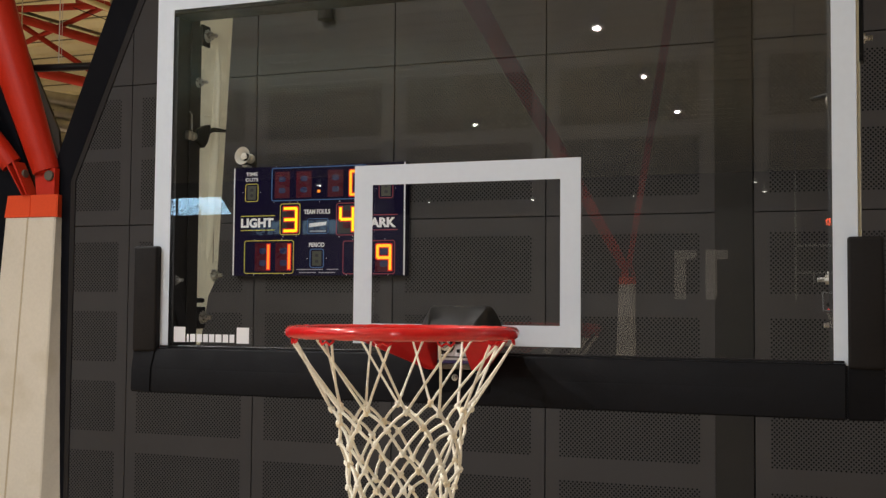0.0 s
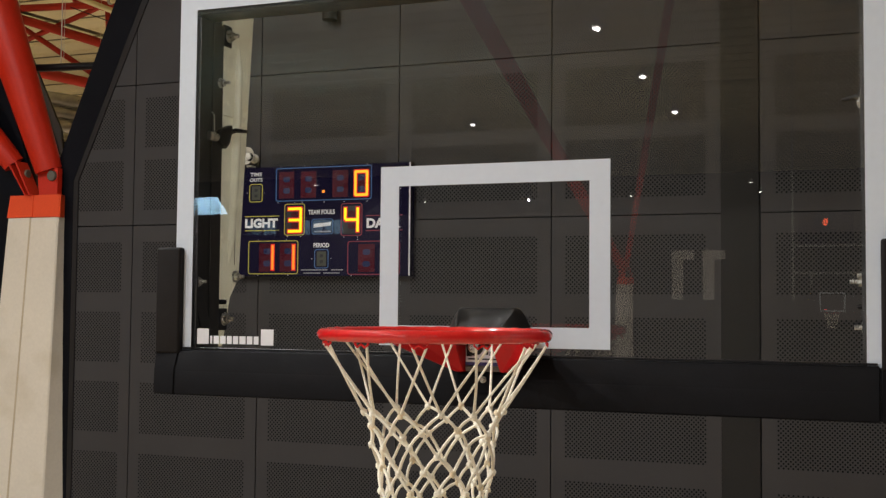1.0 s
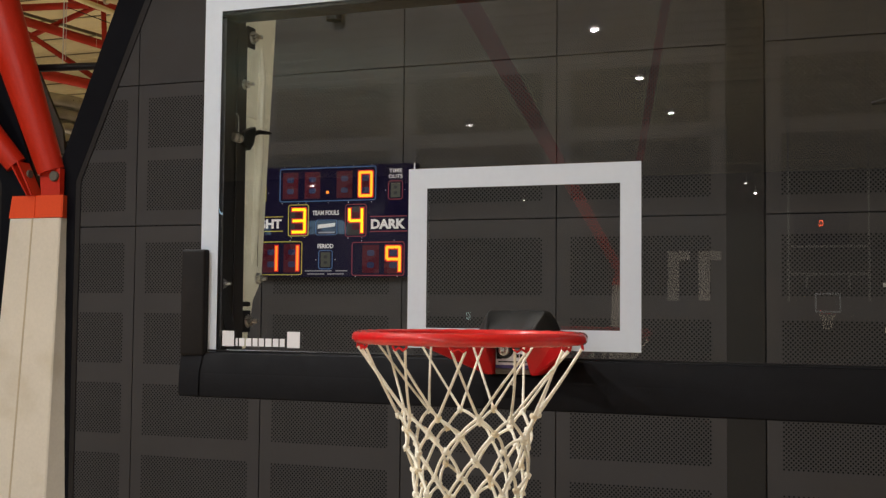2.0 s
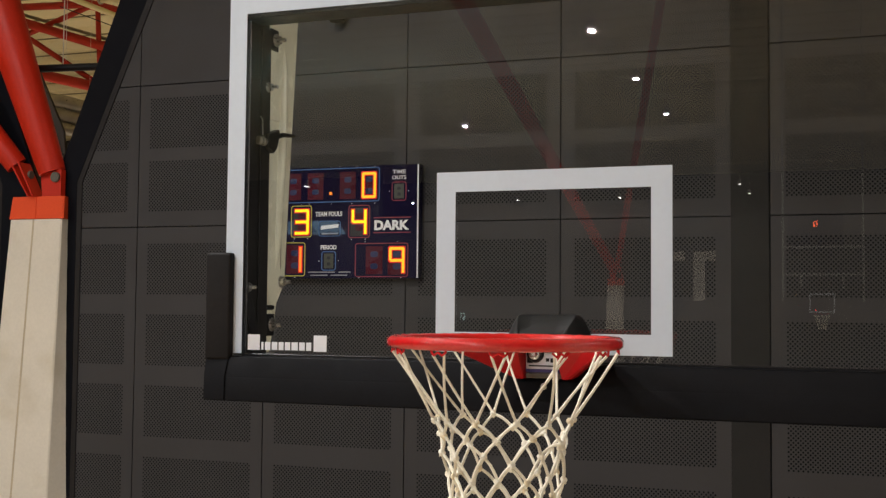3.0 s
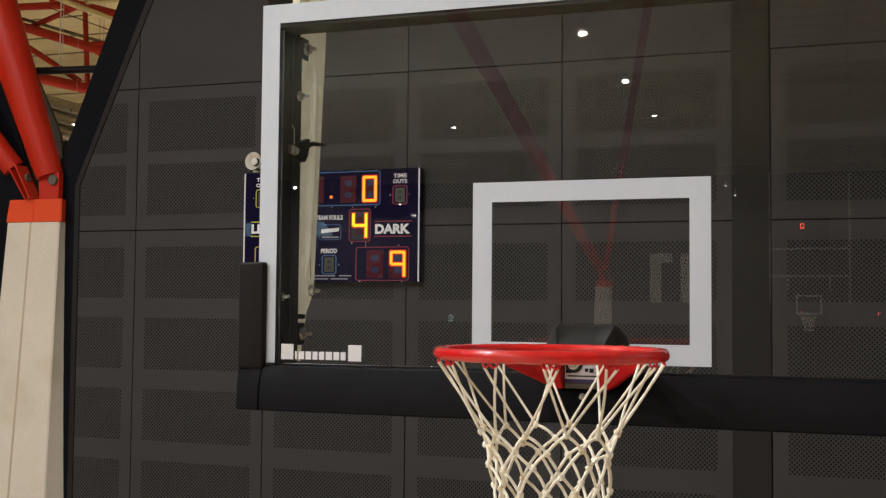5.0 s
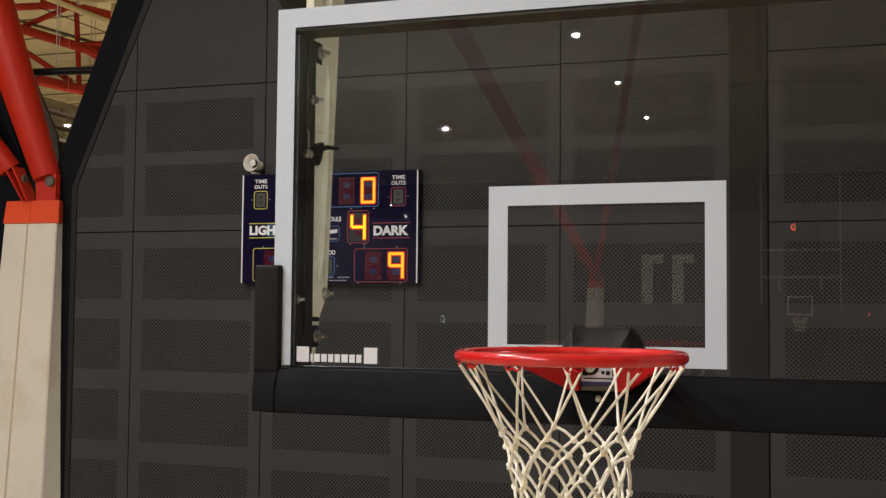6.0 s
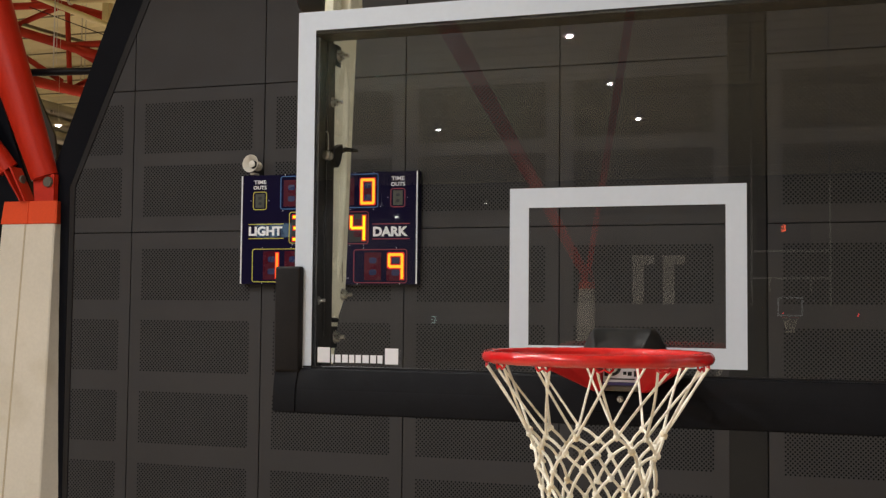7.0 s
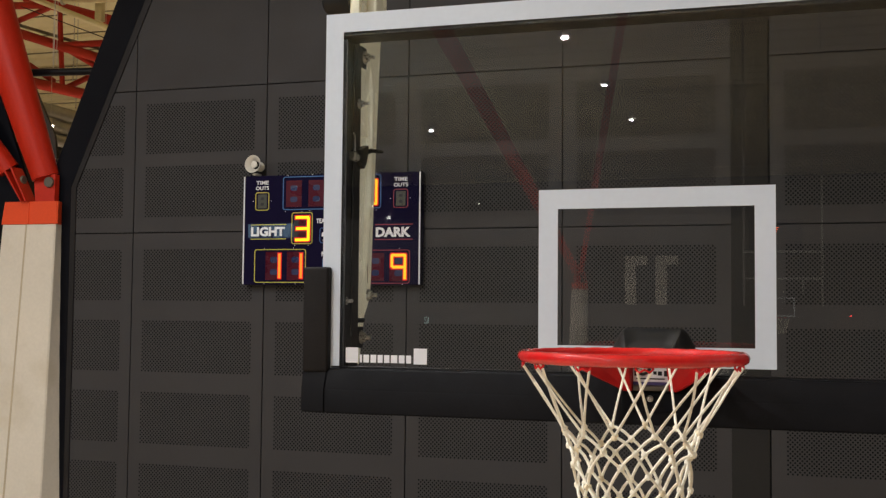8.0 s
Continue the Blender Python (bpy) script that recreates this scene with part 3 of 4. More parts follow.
# ---- hanger arms behind the board ----
def bolt(parent, x, y, z, r=0.011, face=1):
    """A zinc bolt whose head looks along x."""
    b = part("bolt", lathe([(0, 0.030), (r * 0.42, 0.030), (r * 0.5, 0.028), (r * 0.42, 0.025), (r * 0.5, 0.022), (r * 0.42, 0.019), (r * 0.5, 0.014), (r, 0.013), (r, 0.003), (r * 1.5, 0.002), (r * 1.5, 0), (0, 0)], 10), M_ZINC, parent, "zinc plated bolt")
    b.matrix_basis = pose(x, y, z, 0, 90 * face, 0)
    return b


def arm(side):
    a = thing("hanger_arm", "cream steel hanger arm bolted behind the backboard", "bracket", (0, 0, 2.98), "hanger arms")
    x = -0.885 if side < 0 else 0.892
    t = 0.022
    out = [(0.149, 0.0), (0.187, 0.0), (0.224, 0.138), (0.270, 0.197), (0.291, 0.48), (0.332, 0.984), (0.352, 1.24), (0.149, 1.24)]
    part("arm_plate", prism(out, "x", x, x + t, 0.003), M_CREAMSTEEL, a, "cream tapering steel plate")
    part("post", boxed(x - 0.03, x + 0.055, 0.20, 0.29, 1.0, ROOF - 2.97, bevel=0.006), M_CREAMSTEEL, a, "cream square steel post")
    part("seam", boxed(x + t - 0.001, x + t + 0.0015, 0.232, 0.236, 0.80, 0.985), M_SEAM, a, "dark open seam") if side < 0 else None
    part("seam", boxed(x + t - 0.001, x + t + 0.0015, 0.242, 0.2445, 0.235, 0.45), M_SEAM, a, "dark open seam") if side < 0 else None
    if side < 0:
        part("roller", swept([(-1.0, 0.22, 1.075), (-0.99, 0.22, 1.075), (-0.925, 0.22, 1.075), (-0.916, 0.22, 1.075)], [0.030, 0.040, 0.040, 0.034], 20), M_COVER, a, "black rubber roller", True)
    xf = x + t if side < 0 else x - 0.026
    f = 1 if side < 0 else -1
    for y, z in ((0.185, 0.89), (0.185, 0.078)):
        part("washer_plate", boxed(xf - 0.002, xf + 0.006, y - 0.028, y + 0.016, z - 0.032, z + 0.030, bevel=0.003) if side < 0 else boxed(xf - 0.006, xf + 0.002, y - 0.028, y + 0.016, z - 0.032, z + 0.030, bevel=0.003), M_BLACKSTEEL, a, "black rubber washer plate")
        bolt(a, xf + 0.006 * f, y, z, 0.013, face=f)
    bolt(a, xf, 0.248, 0.20, 0.012, face=f)
    bolt(a, xf + (0.01 if side < 0 else 0.012), 0.135, 0.745, 0.010, face=f)
    # toggle clamp that locks the board's height
    cl = part("clamp", prism([(-0.046, -0.024), (-0.010, -0.040), (0.008, -0.022), (0.024, 0.018), (0.019, 0.032), (-0.010, 0.022), (-0.042, 0.010)], "x", -0.010, 0.010, 0.003), M_BLACKSTEEL, a, "black toggle clamp")
    cl.location = (xf + 0.012 * f, 0.165, 0.60)
    part("lever", swept([(0, 0, 0), (0.016 * f, 0.014, 0.008), (0.032 * f, 0.020, 0.006), (0.048 * f, 0.026, 0.004)], [0.008, 0.007, 0.006, 0.004], 8), M_BLACKSTEEL, cl).location = (0, 0.015, 0.01)
    part("knob", lathe([(0, 0), (0.012, 0), (0.013, 0.012), (0.010, 0.014), (0.010, 0.02), (0.013, 0.022), (0.013, 0.032), (0.008, 0.036), (0, 0.036)], 12), M_ZINC, cl).matrix_basis = pose(0, -0.05, -0.012, 90)
    part("wire_hook", swept([(0, -0.06, 0.0), (0, -0.062, 0.05), (0, -0.075, 0.055)], 0.002, 6), M_ZINC, cl)
    # slanting black link below
    xl = sorted((xf + 0.004 * f, xf + 0.011 * f))
    part("link", prism([(0.013, 0.165), (0.018, 0.196), (0.034, 0.203), (0.046, 0.190), (0.108, 0.055), (0.118, -0.02), (0.080, -0.02), (0.070, 0.030)], "x", xl[0], xl[1], 0.002), M_LINK, a, "black steel link plate")
    part("peg", swept([(xf - 0.004 * f, 0.150, 0.126), (xf + 0.022 * f, 0.158, 0.126), (xf + 0.027 * f, 0.160, 0.126)], [0.007, 0.007, 0.005], 10), M_BLACKSTEEL, a, "short black peg", True)
    part("spacer", boxed(xf, x, 0.151, 0.20, 0.05, 0.92, bevel=0.002), M_FRAME, a, "dark steel spacer") if side > 0 else None
    # folded ridge down the plate's face
    part("ridge", swept([(xf - 0.009 * f, 0.246, 0.93), (xf - 0.007 * f, 0.244, 0.80), (xf - 0.006 * f, 0.238, 0.55), (xf - 0.006 * f, 0.222, 0.30), (xf - 0.010 * f, 0.212, 0.21)], [0.006, 0.020, 0.020, 0.016, 0.006], 20), M_CREAMSTEEL, a, "rounded fold down the plate", True) if side < 0 else None
    part("lap_plate", prism([(0.160, 0.66), (0.262, 0.66), (0.288, 0.72), (0.325, 0.984), (0.345, 1.22), (0.160, 1.22)], "x", xf - 0.001, xf + 0.003, 0.001), M_CREAMSTEEL, a, "cream lapped upper plate") if side < 0 else None
    if side > 0:
        part("washer_plate", boxed(x + t, x + t + 0.010, 0.158, 0.205, 0.69, 0.98, bevel=0.003), M_BLACKSTEEL, a, "black outer washer plate")
        bolt(a, x + t, 0.182, 0.747, 0.012)
    bolt(a, xf + 0.012 * f, 0.031, 0.18, 0.011, face=f)
    return a


for side in (-1, 1):
    arm(side)


# ---- rim ----
RC = Vector((0.0, -0.377, 3.038))
rim = thing("basketball_hoop", "glossy red steel basketball hoop bolted to the glass backboard", "basketball hoop", RC)
RR, RT = 0.2365, 0.0132
# the bar swells and thins by a hair, shaped to split highlights into glints
turns = [2 * math.pi * k / 480 for k in range(480)]
part("ring", swept([(RR * math.cos(a), RR * math.sin(a), 0.0003 * math.sin(31 * a)) for a in turns], [RT * (1 + 0.010 * math.sin(37 * a) + 0.008 * math.sin(53 * a + 1.0) + 0.005 * math.sin(71 * a + 2.0)) for a in turns], 20, closed=True), M_RIM, rim, "round red steel ring", True)
HOOK0 = radians(-76)
HOOK = mesh_of("hook", swept([(0.0, -0.016, -0.006), (0.0, -0.017, -0.016), (0.002, -0.010, -0.022), (0.002, 0.0, -0.016), (0.002, 0.010, -0.022), (0.0, 0.017, -0.016), (0.0, 0.016, -0.006)], 0.0025, 8), M_RIM, True)
for k in range(12):
    a = HOOK0 + radians(30) * k
    share("net_hook", HOOK, Matrix.Translation((RR * math.cos(a), RR * math.sin(a), 0)) @ Matrix.Rotation(a, 4, "Z"), rim)


def bracket():
    b = part("bracket", boxed(-0.085, 0.085, 0.366, 0.3755, -0.096, -0.010, bevel=0.002), M_BRACKET, rim, "red steel back plate", True)
    # two gusset plates run from the ring down to the board
    for s in (-1, 1):
        top = [(0.044 * s, 0.366, -0.006), (0.044 * s, 0.228, -0.006), (0.135 * s, 0.195, -0.006), (0.200 * s, 0.118, -0.006), (0.206 * s, 0.126, -0.006), (0.105 * s, 0.366, -0.006)]
        low = [(0.046 * s, 0.366, -0.095), (0.046 * s, 0.310, -0.095), (0.050 * s, 0.306, -0.095), (0.060 * s, 0.305, -0.095), (0.066 * s, 0.310, -0.095), (0.070 * s, 0.366, -0.095)]
        bm = loft(top, low)
        bmesh.ops.recalc_face_normals(bm, faces=bm.faces)
        bmesh.ops.bevel(bm, geom=list(bm.edges), offset=0.002, segments=2, affect="EDGES")
        part("gusset", bm, M_BRACKET, b, "red folded steel gusset", True)
    part("bridge", boxed(-0.0435, 0.0435, 0.335, 0.366, -0.014, -0.004, bevel=0.002), M_RIM, b)
    part("label_plate", boxed(-0.0435, 0.0435, 0.320, 0.3655, -0.080, -0.034, bevel=0.001, seg=1), M_PRINT, b, "white printed label")
    part("label_band", boxed(-0.0435, 0.0435, 0.3185, 0.3195, -0.080, -0.072), surface("violet_print", (0.05, 0.035, 0.16), 0.5), b, "violet band on the label")
    for x, w, z, h in ((-0.040, 0.013, -0.058, 0.016), (-0.036, 0.070, -0.066, 0.003), (0.006, 0.008, -0.054, 0.008), (0.017, 0.010, -0.056, 0.010), (0.032, 0.012, -0.058, 0.014)):
        part("label_mark", boxed(x, x + w, 0.3180, 0.3195, z, z + h), M_BLACKSTEEL, b)
    part("rubber_disc", lathe([(0, 0.008), (0.019, 0.008), (0.021, 0.004), (0.021, 0)], 24), M_COVER, b, "black rubber disc").matrix_basis = pose(-0.020, 0.3195, -0.036, 90)
    part("bolt", lathe([(0, 0.016), (0.006, 0.016), (0.008, 0.012), (0.008, 0.007), (0.013, 0.006), (0.014, 0.003), (0.014, 0)], 16), M_ZINC, b, "zinc bolt").matrix_basis = pose(-0.020, 0.3115, -0.036, 90)
    part("spring_lip", boxed(-0.0435, 0.0435, 0.316, 0.366, -0.094, -0.081, bevel=0.003), M_GREYPLATE, b, "grey steel spring plate")
    part("bolt", lathe([(0, 0.010), (0.005, 0.010), (0.006, 0.004), (0.008, 0.003), (0.008, 0)], 16), M_ZINC, b, "zinc bolt").matrix_basis = pose(-0.004, 0.336, -0.114, 90)
    part("spring_box", boxed(-0.075, 0.085, 0.336, 0.3745, -0.150, -0.097, bevel=0.006), M_NOTCH, b, "black spring housing")


bracket()


def rim_cover():
    """A slanting flat face between two cones that flare towards the foot."""
    def ring(z, half, face, depth, recess):
        # from the back corner round the proud shoulder to the recessed face, mirrored
        ear = half - face - 0.006
        right = []
        for i in range(11):
            a, k = math.pi * i / 20, i / 10
            right.append((half - ear * (0.5 * (1 - math.cos(a)) + 0.5 * k), -depth * (0.5 * math.sin(a) + 0.5 * k)))
        right += [(face + 0.002, -depth + 0.15 * recess), (face, -depth + recess), (face * 0.5, -depth + 1.1 * recess)]
        pts = [(-x, y) for x, y in right] + [(x, y) for x, y in reversed(right)]
        return [(x, 0.3735 + y, z) for x, y in pts]
    bm = loft(ring(-0.003, 0.107, 0.050, 0.104, 0.006), ring(0.010, 0.101, 0.053, 0.086, 0.005), ring(0.026, 0.094, 0.057, 0.066, 0.004), ring(0.040, 0.086, 0.062, 0.046, 0.003), ring(0.050, 0.079, 0.065, 0.030, 0.002), ring(0.0555, 0.071, 0.062, 0.018, 0.001))
    part("cover", bm, M_COVER, rim, "black moulded cover over the hinge", True).location = (0, 0, 0.002)


rim_cover()

# ---- net ----
net = thing("basketball_net", "off-white knotted nylon net hanging from the red rim", "net", RC)
rnd = random.Random(4)
LEVELS = [(0.2365, -0.021), (0.148, -0.162), (0.135, -0.195), (0.122, -0.233), (0.115, -0.278), (0.109, -0.319), (0.103, -0.362), (0.099, -0.408), (0.097, -0.450)]
NET0 = radians(-79.5)                 # the net hangs a little twisted against its hooks
NODES = {}
for lv, (r, z) in enumerate(LEVELS):
    for k in range(12):
        loose = 0.0 if lv == 0 else 1.0 + 0.25 * (lv - 1)
        a = (NET0 if lv else HOOK0) + radians(15) * lv + radians(30) * k + loose * rnd.gauss(0, 0.016)
        rr = r + loose * rnd.gauss(0, 0.003)
        NODES[lv, k] = Vector((rr * math.cos(a), rr * math.sin(a), z + loose * rnd.gauss(0, 0.0035)))
KNOTS = []
for v in range(6):
    bm = bmesh.new()
    bmesh.ops.create_icosphere(bm, subdivisions=2, radius=0.0070)
    turn = rnd.uniform(0, 6)
    for q in bm.verts:
        # two turns of cord over each other
        wrap = 1 + 0.20 * math.sin(3 * math.atan2(q.co.y, q.co.x) + turn + 300 * q.co.z) + rnd.uniform(-0.10, 0.10)
        q.co *= wrap
        q.co.z *= 1.2
    KNOTS.append(mesh_of("knot", bm, M_KNOT if v % 3 == 1 else M_CORD, True))


def strand(p, q, first):
    """Points along one length of cord: straight from the hook, arched between the knots below."""
    d = q - p
    out = Vector((p.x + q.x, p.y + q.y, 0)).normalized()
    bow = out * rnd.uniform(-0.004, 0.005) + Vector((rnd.uniform(-1, 1), rnd.uniform(-1, 1), 0)) * 0.0015
    if not first:
        bow += Vector((0, 0, rnd.uniform(0.002, 0.0065))) + (d - out * d.dot(out)) * 0.05
    n = 7 if first else 5
    return [p + d * (i / n) + bow * math.sin(math.pi * i / n) for i in range(n)]


for way in (0, 1):
    for k in range(12):
        pts = []
        kk = k
        for lv in range(len(LEVELS) - 1):
            # node k of a level hangs between k-1 and k of the level below
            nk = kk if way == 0 else (kk - 1) % 12
            pts += strand(NODES[lv, kk], NODES[lv + 1, nk], lv == 0)
            kk = nk
        pts.append(NODES[len(LEVELS) - 1, kk])
        a = HOOK0 + radians(30) * k
        off = Vector((-math.sin(a), math.cos(a), 0)) * (-0.0135 if way == 0 else 0.0135)
        for i in range(7):
            pts[i] = pts[i] + off * (1 - i / 7)
        part("cord", swept(pts, [0.0028 if i < 6 else 0.0031 if i < 8 else 0.0034 for i in range(len(pts))], 8), M_CORD, net, smooth=True)
for (lv, k), p in NODES.items():
    if lv:
        share("knot", KNOTS[(lv * 5 + k * 3 + lv * k) % 6], Matrix.Translation(p) @ Euler((rnd.uniform(-0.5, 0.5), rnd.uniform(-0.5, 0.5), rnd.uniform(0, 6))).to_matrix().to_4x4(), net)

# ---- scoreboard ----
SBX, SBZ, SBW, SBH = -4.083, 3.342, 1.556, 0.900
SBY = WALL - 0.084
sb = thing("scoreboard", "navy electronic scoreboard with red and yellow digits on the wall", "scoreboard", (SBX, SBY, SBZ))
part("case", boxed(0.0, SBW, 0.0, 0.082, 0.0, SBH, bevel=0.004), M_NAVY, sb, "glossy dark navy case")
for x in (0.002, SBW - 0.012):
    part("edge_trim", boxed(x, x + 0.010, -0.006, 0.0, 0.004, SBH - 0.004), M_PRINT, sb, "bright aluminium edge trim")


def outline(name, u0, v0, u1, v1, mat, w=0.006, r=0.022, label=""):
    """A thin rounded outline printed on the face."""
    pts = []
    for cx, cz, a0 in ((u1 - r, v1 - r, 0), (u0 + r, v1 - r, 90), (u0 + r, v0 + r, 180), (u1 - r, v0 + r, 270)):
        for k in range(5):
            a = radians(a0 + 22.5 * k)
            pts.append((cx, cz, math.cos(a), math.sin(a)))
    bm = bmesh.new()
    rows = [[bm.verts.new((cx + rr * c, y, cz + rr * s)) for cx, cz, c, s in pts] for rr, y in ((r, -0.003), (r - w, -0.003), (r - w, -0.0005), (r, -0.0005))]
    n = len(pts)
    for a in range(4):
        for k in range(n):
            bm.faces.new((rows[a][k], rows[a][(k + 1) % n], rows[(a + 1) % 4][(k + 1) % n], rows[(a + 1) % 4][k]))
    return part(name, bm, mat, sb, label)


SEG = {"0": "abcdef", "1": "bc", "3": "abcdg", "4": "bcfg", "9": "abcfg", "": ""}


def digit(u0, v0, u1, v1, shown, lit, back=None, core=None, halo=None):
    """A seven-segment digit: dark window, dim cores, and the lit bars."""
    w, h = u1 - u0, v1 - v0
    d = part("digit", boxed(u0 - 0.012, u1 + 0.012, -0.0022, -0.0006, v0 - 0.008, v1 + 0.008), back or M_DIMRED, sb, "seven-segment digit reading " + (shown or "nothing"))
    s = w * 0.158
    for c0 in (v0 + h * 0.27, v0 + h * 0.73):
        ch = h * (0.115 if back is None or halo else 0.125)
        part("core", loft(*[[(u0 + w / 2 + w * 0.27 * k * math.copysign(abs(math.cos(a)) ** 0.6, math.cos(a)), y, c0 + ch * k * math.copysign(abs(math.sin(a)) ** 0.6, math.sin(a))) for a in (2 * math.pi * i / 16 for i in range(16))] for k, y in ((1.0, -0.0024), (0.9, -0.0034))]), core or M_DIMBLUE, d)
    m = v0 + h / 2
    bars = {"a": (u0 + s * 0.3, u1 - s * 0.3, v1 - s, v1), "d": (u0 + s * 0.3, u1 - s * 0.3, v0, v0 + s), "g": (u0 + s * 0.6, u1 - s * 0.6, m - s / 2, m + s / 2),
            "b": (u1 - s, u1, m, v1 - s * 0.4), "f": (u0, u0 + s, m, v1 - s * 0.4), "c": (u1 - s, u1, v0 + s * 0.4, m), "e": (u0, u0 + s, v0 + s * 0.4, m)}
    for i, k in enumerate(SEG[shown]):
        a = bars[k]
        y = 0.0004 * i
        part("segment", boxed(a[0], a[1], -0.0062 - y, -0.0042, a[2], a[3]), lit, d, "lit segment")
        # larger glowing plate behind each bar imitates its red bloom
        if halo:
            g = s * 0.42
            part("bloom_plate", boxed(a[0] - g, a[1] + g, -0.0040 - y * 0.2, -0.0036, a[2] - g, a[3] + g), halo, d)


def words(body, u, v, w, h, mat=None, bold=0.0, name="lettering"):
    """Words centred at u, with their foot at v."""
    me = lettering(body, w, h, bold=bold)
    me.materials.append(mat or M_PRINT)
    return share(name, me, pose(u - w / 2, -0.0005, v), sb, "white printed words " + body)


def rule(u0, u1, v, mat, w=0.007):
    part("rule", boxed(u0, u1, -0.0025, -0.0005, v - w / 2, v + w / 2), mat, sb)


def small_window(u0, v0, u1, v1, mat):
    outline("window_outline", u0, v0, u1, v1, mat, 0.007)
    digit(u0 + 0.034, v0 + 0.026, u1 - 0.034, v1 - 0.026, "", M_LEDRED, M_DIMGREY, M_DIMDARK)


# clock row
outline("clock_outline", 0.356, 0.612, 1.221, 0.888, M_BLUELINE, 0.008, label="blue outline round the clock")
for u0, u1, shown in ((0.398, 0.514, ""), (0.598, 0.714, ""), (0.885, 1.0, "")):
    digit(u0, 0.645, u1, 0.846, shown, M_LEDRED)
digit(1.069, 0.640, 1.190, 0.846, "0", M_LEDORANGE, halo=M_LEDGLOW)
part("colon_dot", boxed(0.782, 0.804, -0.005, -0.0005, 0.674, 0.696), M_LEDRED, sb, "lit red dot")
for uc, mat, u0 in ((0.170, M_YELLOWLINE, 0.108), (1.387, M_REDLINE, 1.324)):
    words("TIME", uc, 0.827, 0.112, 0.031, bold=0.018)
    words("OUTS", uc, 0.782, 0.120, 0.031, bold=0.018)
    small_window(u0, 0.612, u0 + 0.126, 0.764, mat)
# fouls row
outline("foul_outline", 0.439, 0.332, 0.627, 0.592, M_YELLOWLINE, 0.007)
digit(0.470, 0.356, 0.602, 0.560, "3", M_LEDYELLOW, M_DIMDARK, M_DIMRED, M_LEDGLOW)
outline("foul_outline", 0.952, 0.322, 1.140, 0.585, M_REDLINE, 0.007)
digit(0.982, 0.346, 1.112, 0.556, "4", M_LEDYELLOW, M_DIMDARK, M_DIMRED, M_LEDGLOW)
words("TEAM FOULS", 0.778, 0.500, 0.238, 0.038, bold=0.028)
outline("maker_outline", 0.690, 0.338, 0.884, 0.464, M_BLUELINE, 0.005)
part("maker_shape", prism([(0.708, 0.392), (0.862, 0.408), (0.866, 0.436), (0.712, 0.424)], "y", -0.003, -0.0005), M_ALU, sb, "white slanting maker's shape")
part("maker_bar", boxed(0.716, 0.862, -0.003, -0.0005, 0.354, 0.366), M_SMALLPRINT, sb)
words("LIGHT", 0.226, 0.398, 0.306, 0.078, bold=0.045)
rule(0.070, 0.392, 0.494, M_YELLOWLINE), rule(0.070, 0.392, 0.376, M_YELLOWLINE)
words("DARK", 1.327, 0.382, 0.296, 0.078, bold=0.045)
rule(1.171, 1.490, 0.481, M_REDLINE), rule(1.171, 1.490, 0.362, M_REDLINE)
# score row
outline("score_outline", 0.108, 0.016, 0.572, 0.292, M_YELLOWLINE, 0.007)
outline("score_outline", 1.014, 0.010, 1.470, 0.280, M_REDLINE, 0.007)
for u0 in (0.222, 0.415):
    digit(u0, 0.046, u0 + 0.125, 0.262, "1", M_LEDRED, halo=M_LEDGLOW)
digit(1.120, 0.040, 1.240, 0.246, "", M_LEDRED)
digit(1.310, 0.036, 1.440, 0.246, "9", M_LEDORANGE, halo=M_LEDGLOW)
words("PERIOD", 0.780, 0.232, 0.140, 0.036, bold=0.028)
small_window(0.718, 0.062, 0.846, 0.218, M_BLUELINE)
for u0, u1, v in ((0.600, 0.838, 0.046), (0.872, 0.976, 0.046), (0.622, 0.775, 0.021), (0.800, 0.948, 0.021)):
    part("small_print", boxed(u0, u1, -0.002, -0.0005, v, v + 0.008), M_SMALLPRINT, sb, "pale unreadable small print")


RIVET = mesh_of("rivet", lathe([(0.0035, 0), (0.0035, 0.0015), (0, 0.002)], 8), M_PRINT)
for u, v in ((0.40, 0.898), (0.62, 0.900), (0.79, 0.900), (0.87, 0.899), (1.02, 0.898), (1.18, 0.895), (0.38, 0.602), (0.60, 0.602), (0.80, 0.600), (0.98, 0.600), (1.18, 0.598),
             (0.088, 0.690), (0.252, 0.690), (1.303, 0.690), (1.468, 0.690), (0.53, 0.600), (0.47, 0.322), (0.59, 0.322), (0.98, 0.312), (1.10, 0.312), (0.20, 0.300), (0.46, 0.300),
             (1.10, 0.290), (1.38, 0.290), (0.696, 0.140), (0.868, 0.140), (0.20, 0.008), (0.48, 0.008), (1.05, 0.004), (1.41, 0.004)):
    share("rivet", RIVET, pose(u, -0.0005, v, 90), sb)


# ---- horn ----
horn = thing("horn_speaker", "small white horn loudspeaker above the scoreboard", "loudspeaker", (-3.985, WALL - 0.07, 4.335))
aim = look((0, 0, 0), (-0.10, -1.0, 0.10)).to_3x3().to_4x4() @ pose(0, 0, 0, 180)
bell = part("bell", lathe([(0.018, -0.06), (0.026, -0.03), (0.045, 0.01), (0.068, 0.04), (0.075, 0.048), (0.075, 0.052), (0.066, 0.044), (0.042, 0.014), (0.022, -0.026), (0.0, -0.05)], 32), M_WHITEPLASTIC, horn, "white flared bell", True)
bell.matrix_basis = aim
# black disc stands in for the shade inside the bell
part("gap", lathe([(0.0, -0.004), (0.036, -0.004), (0.036, -0.002), (0.0, -0.002)], 24), M_COVER, bell, "black disc for the shade round the inner cone")
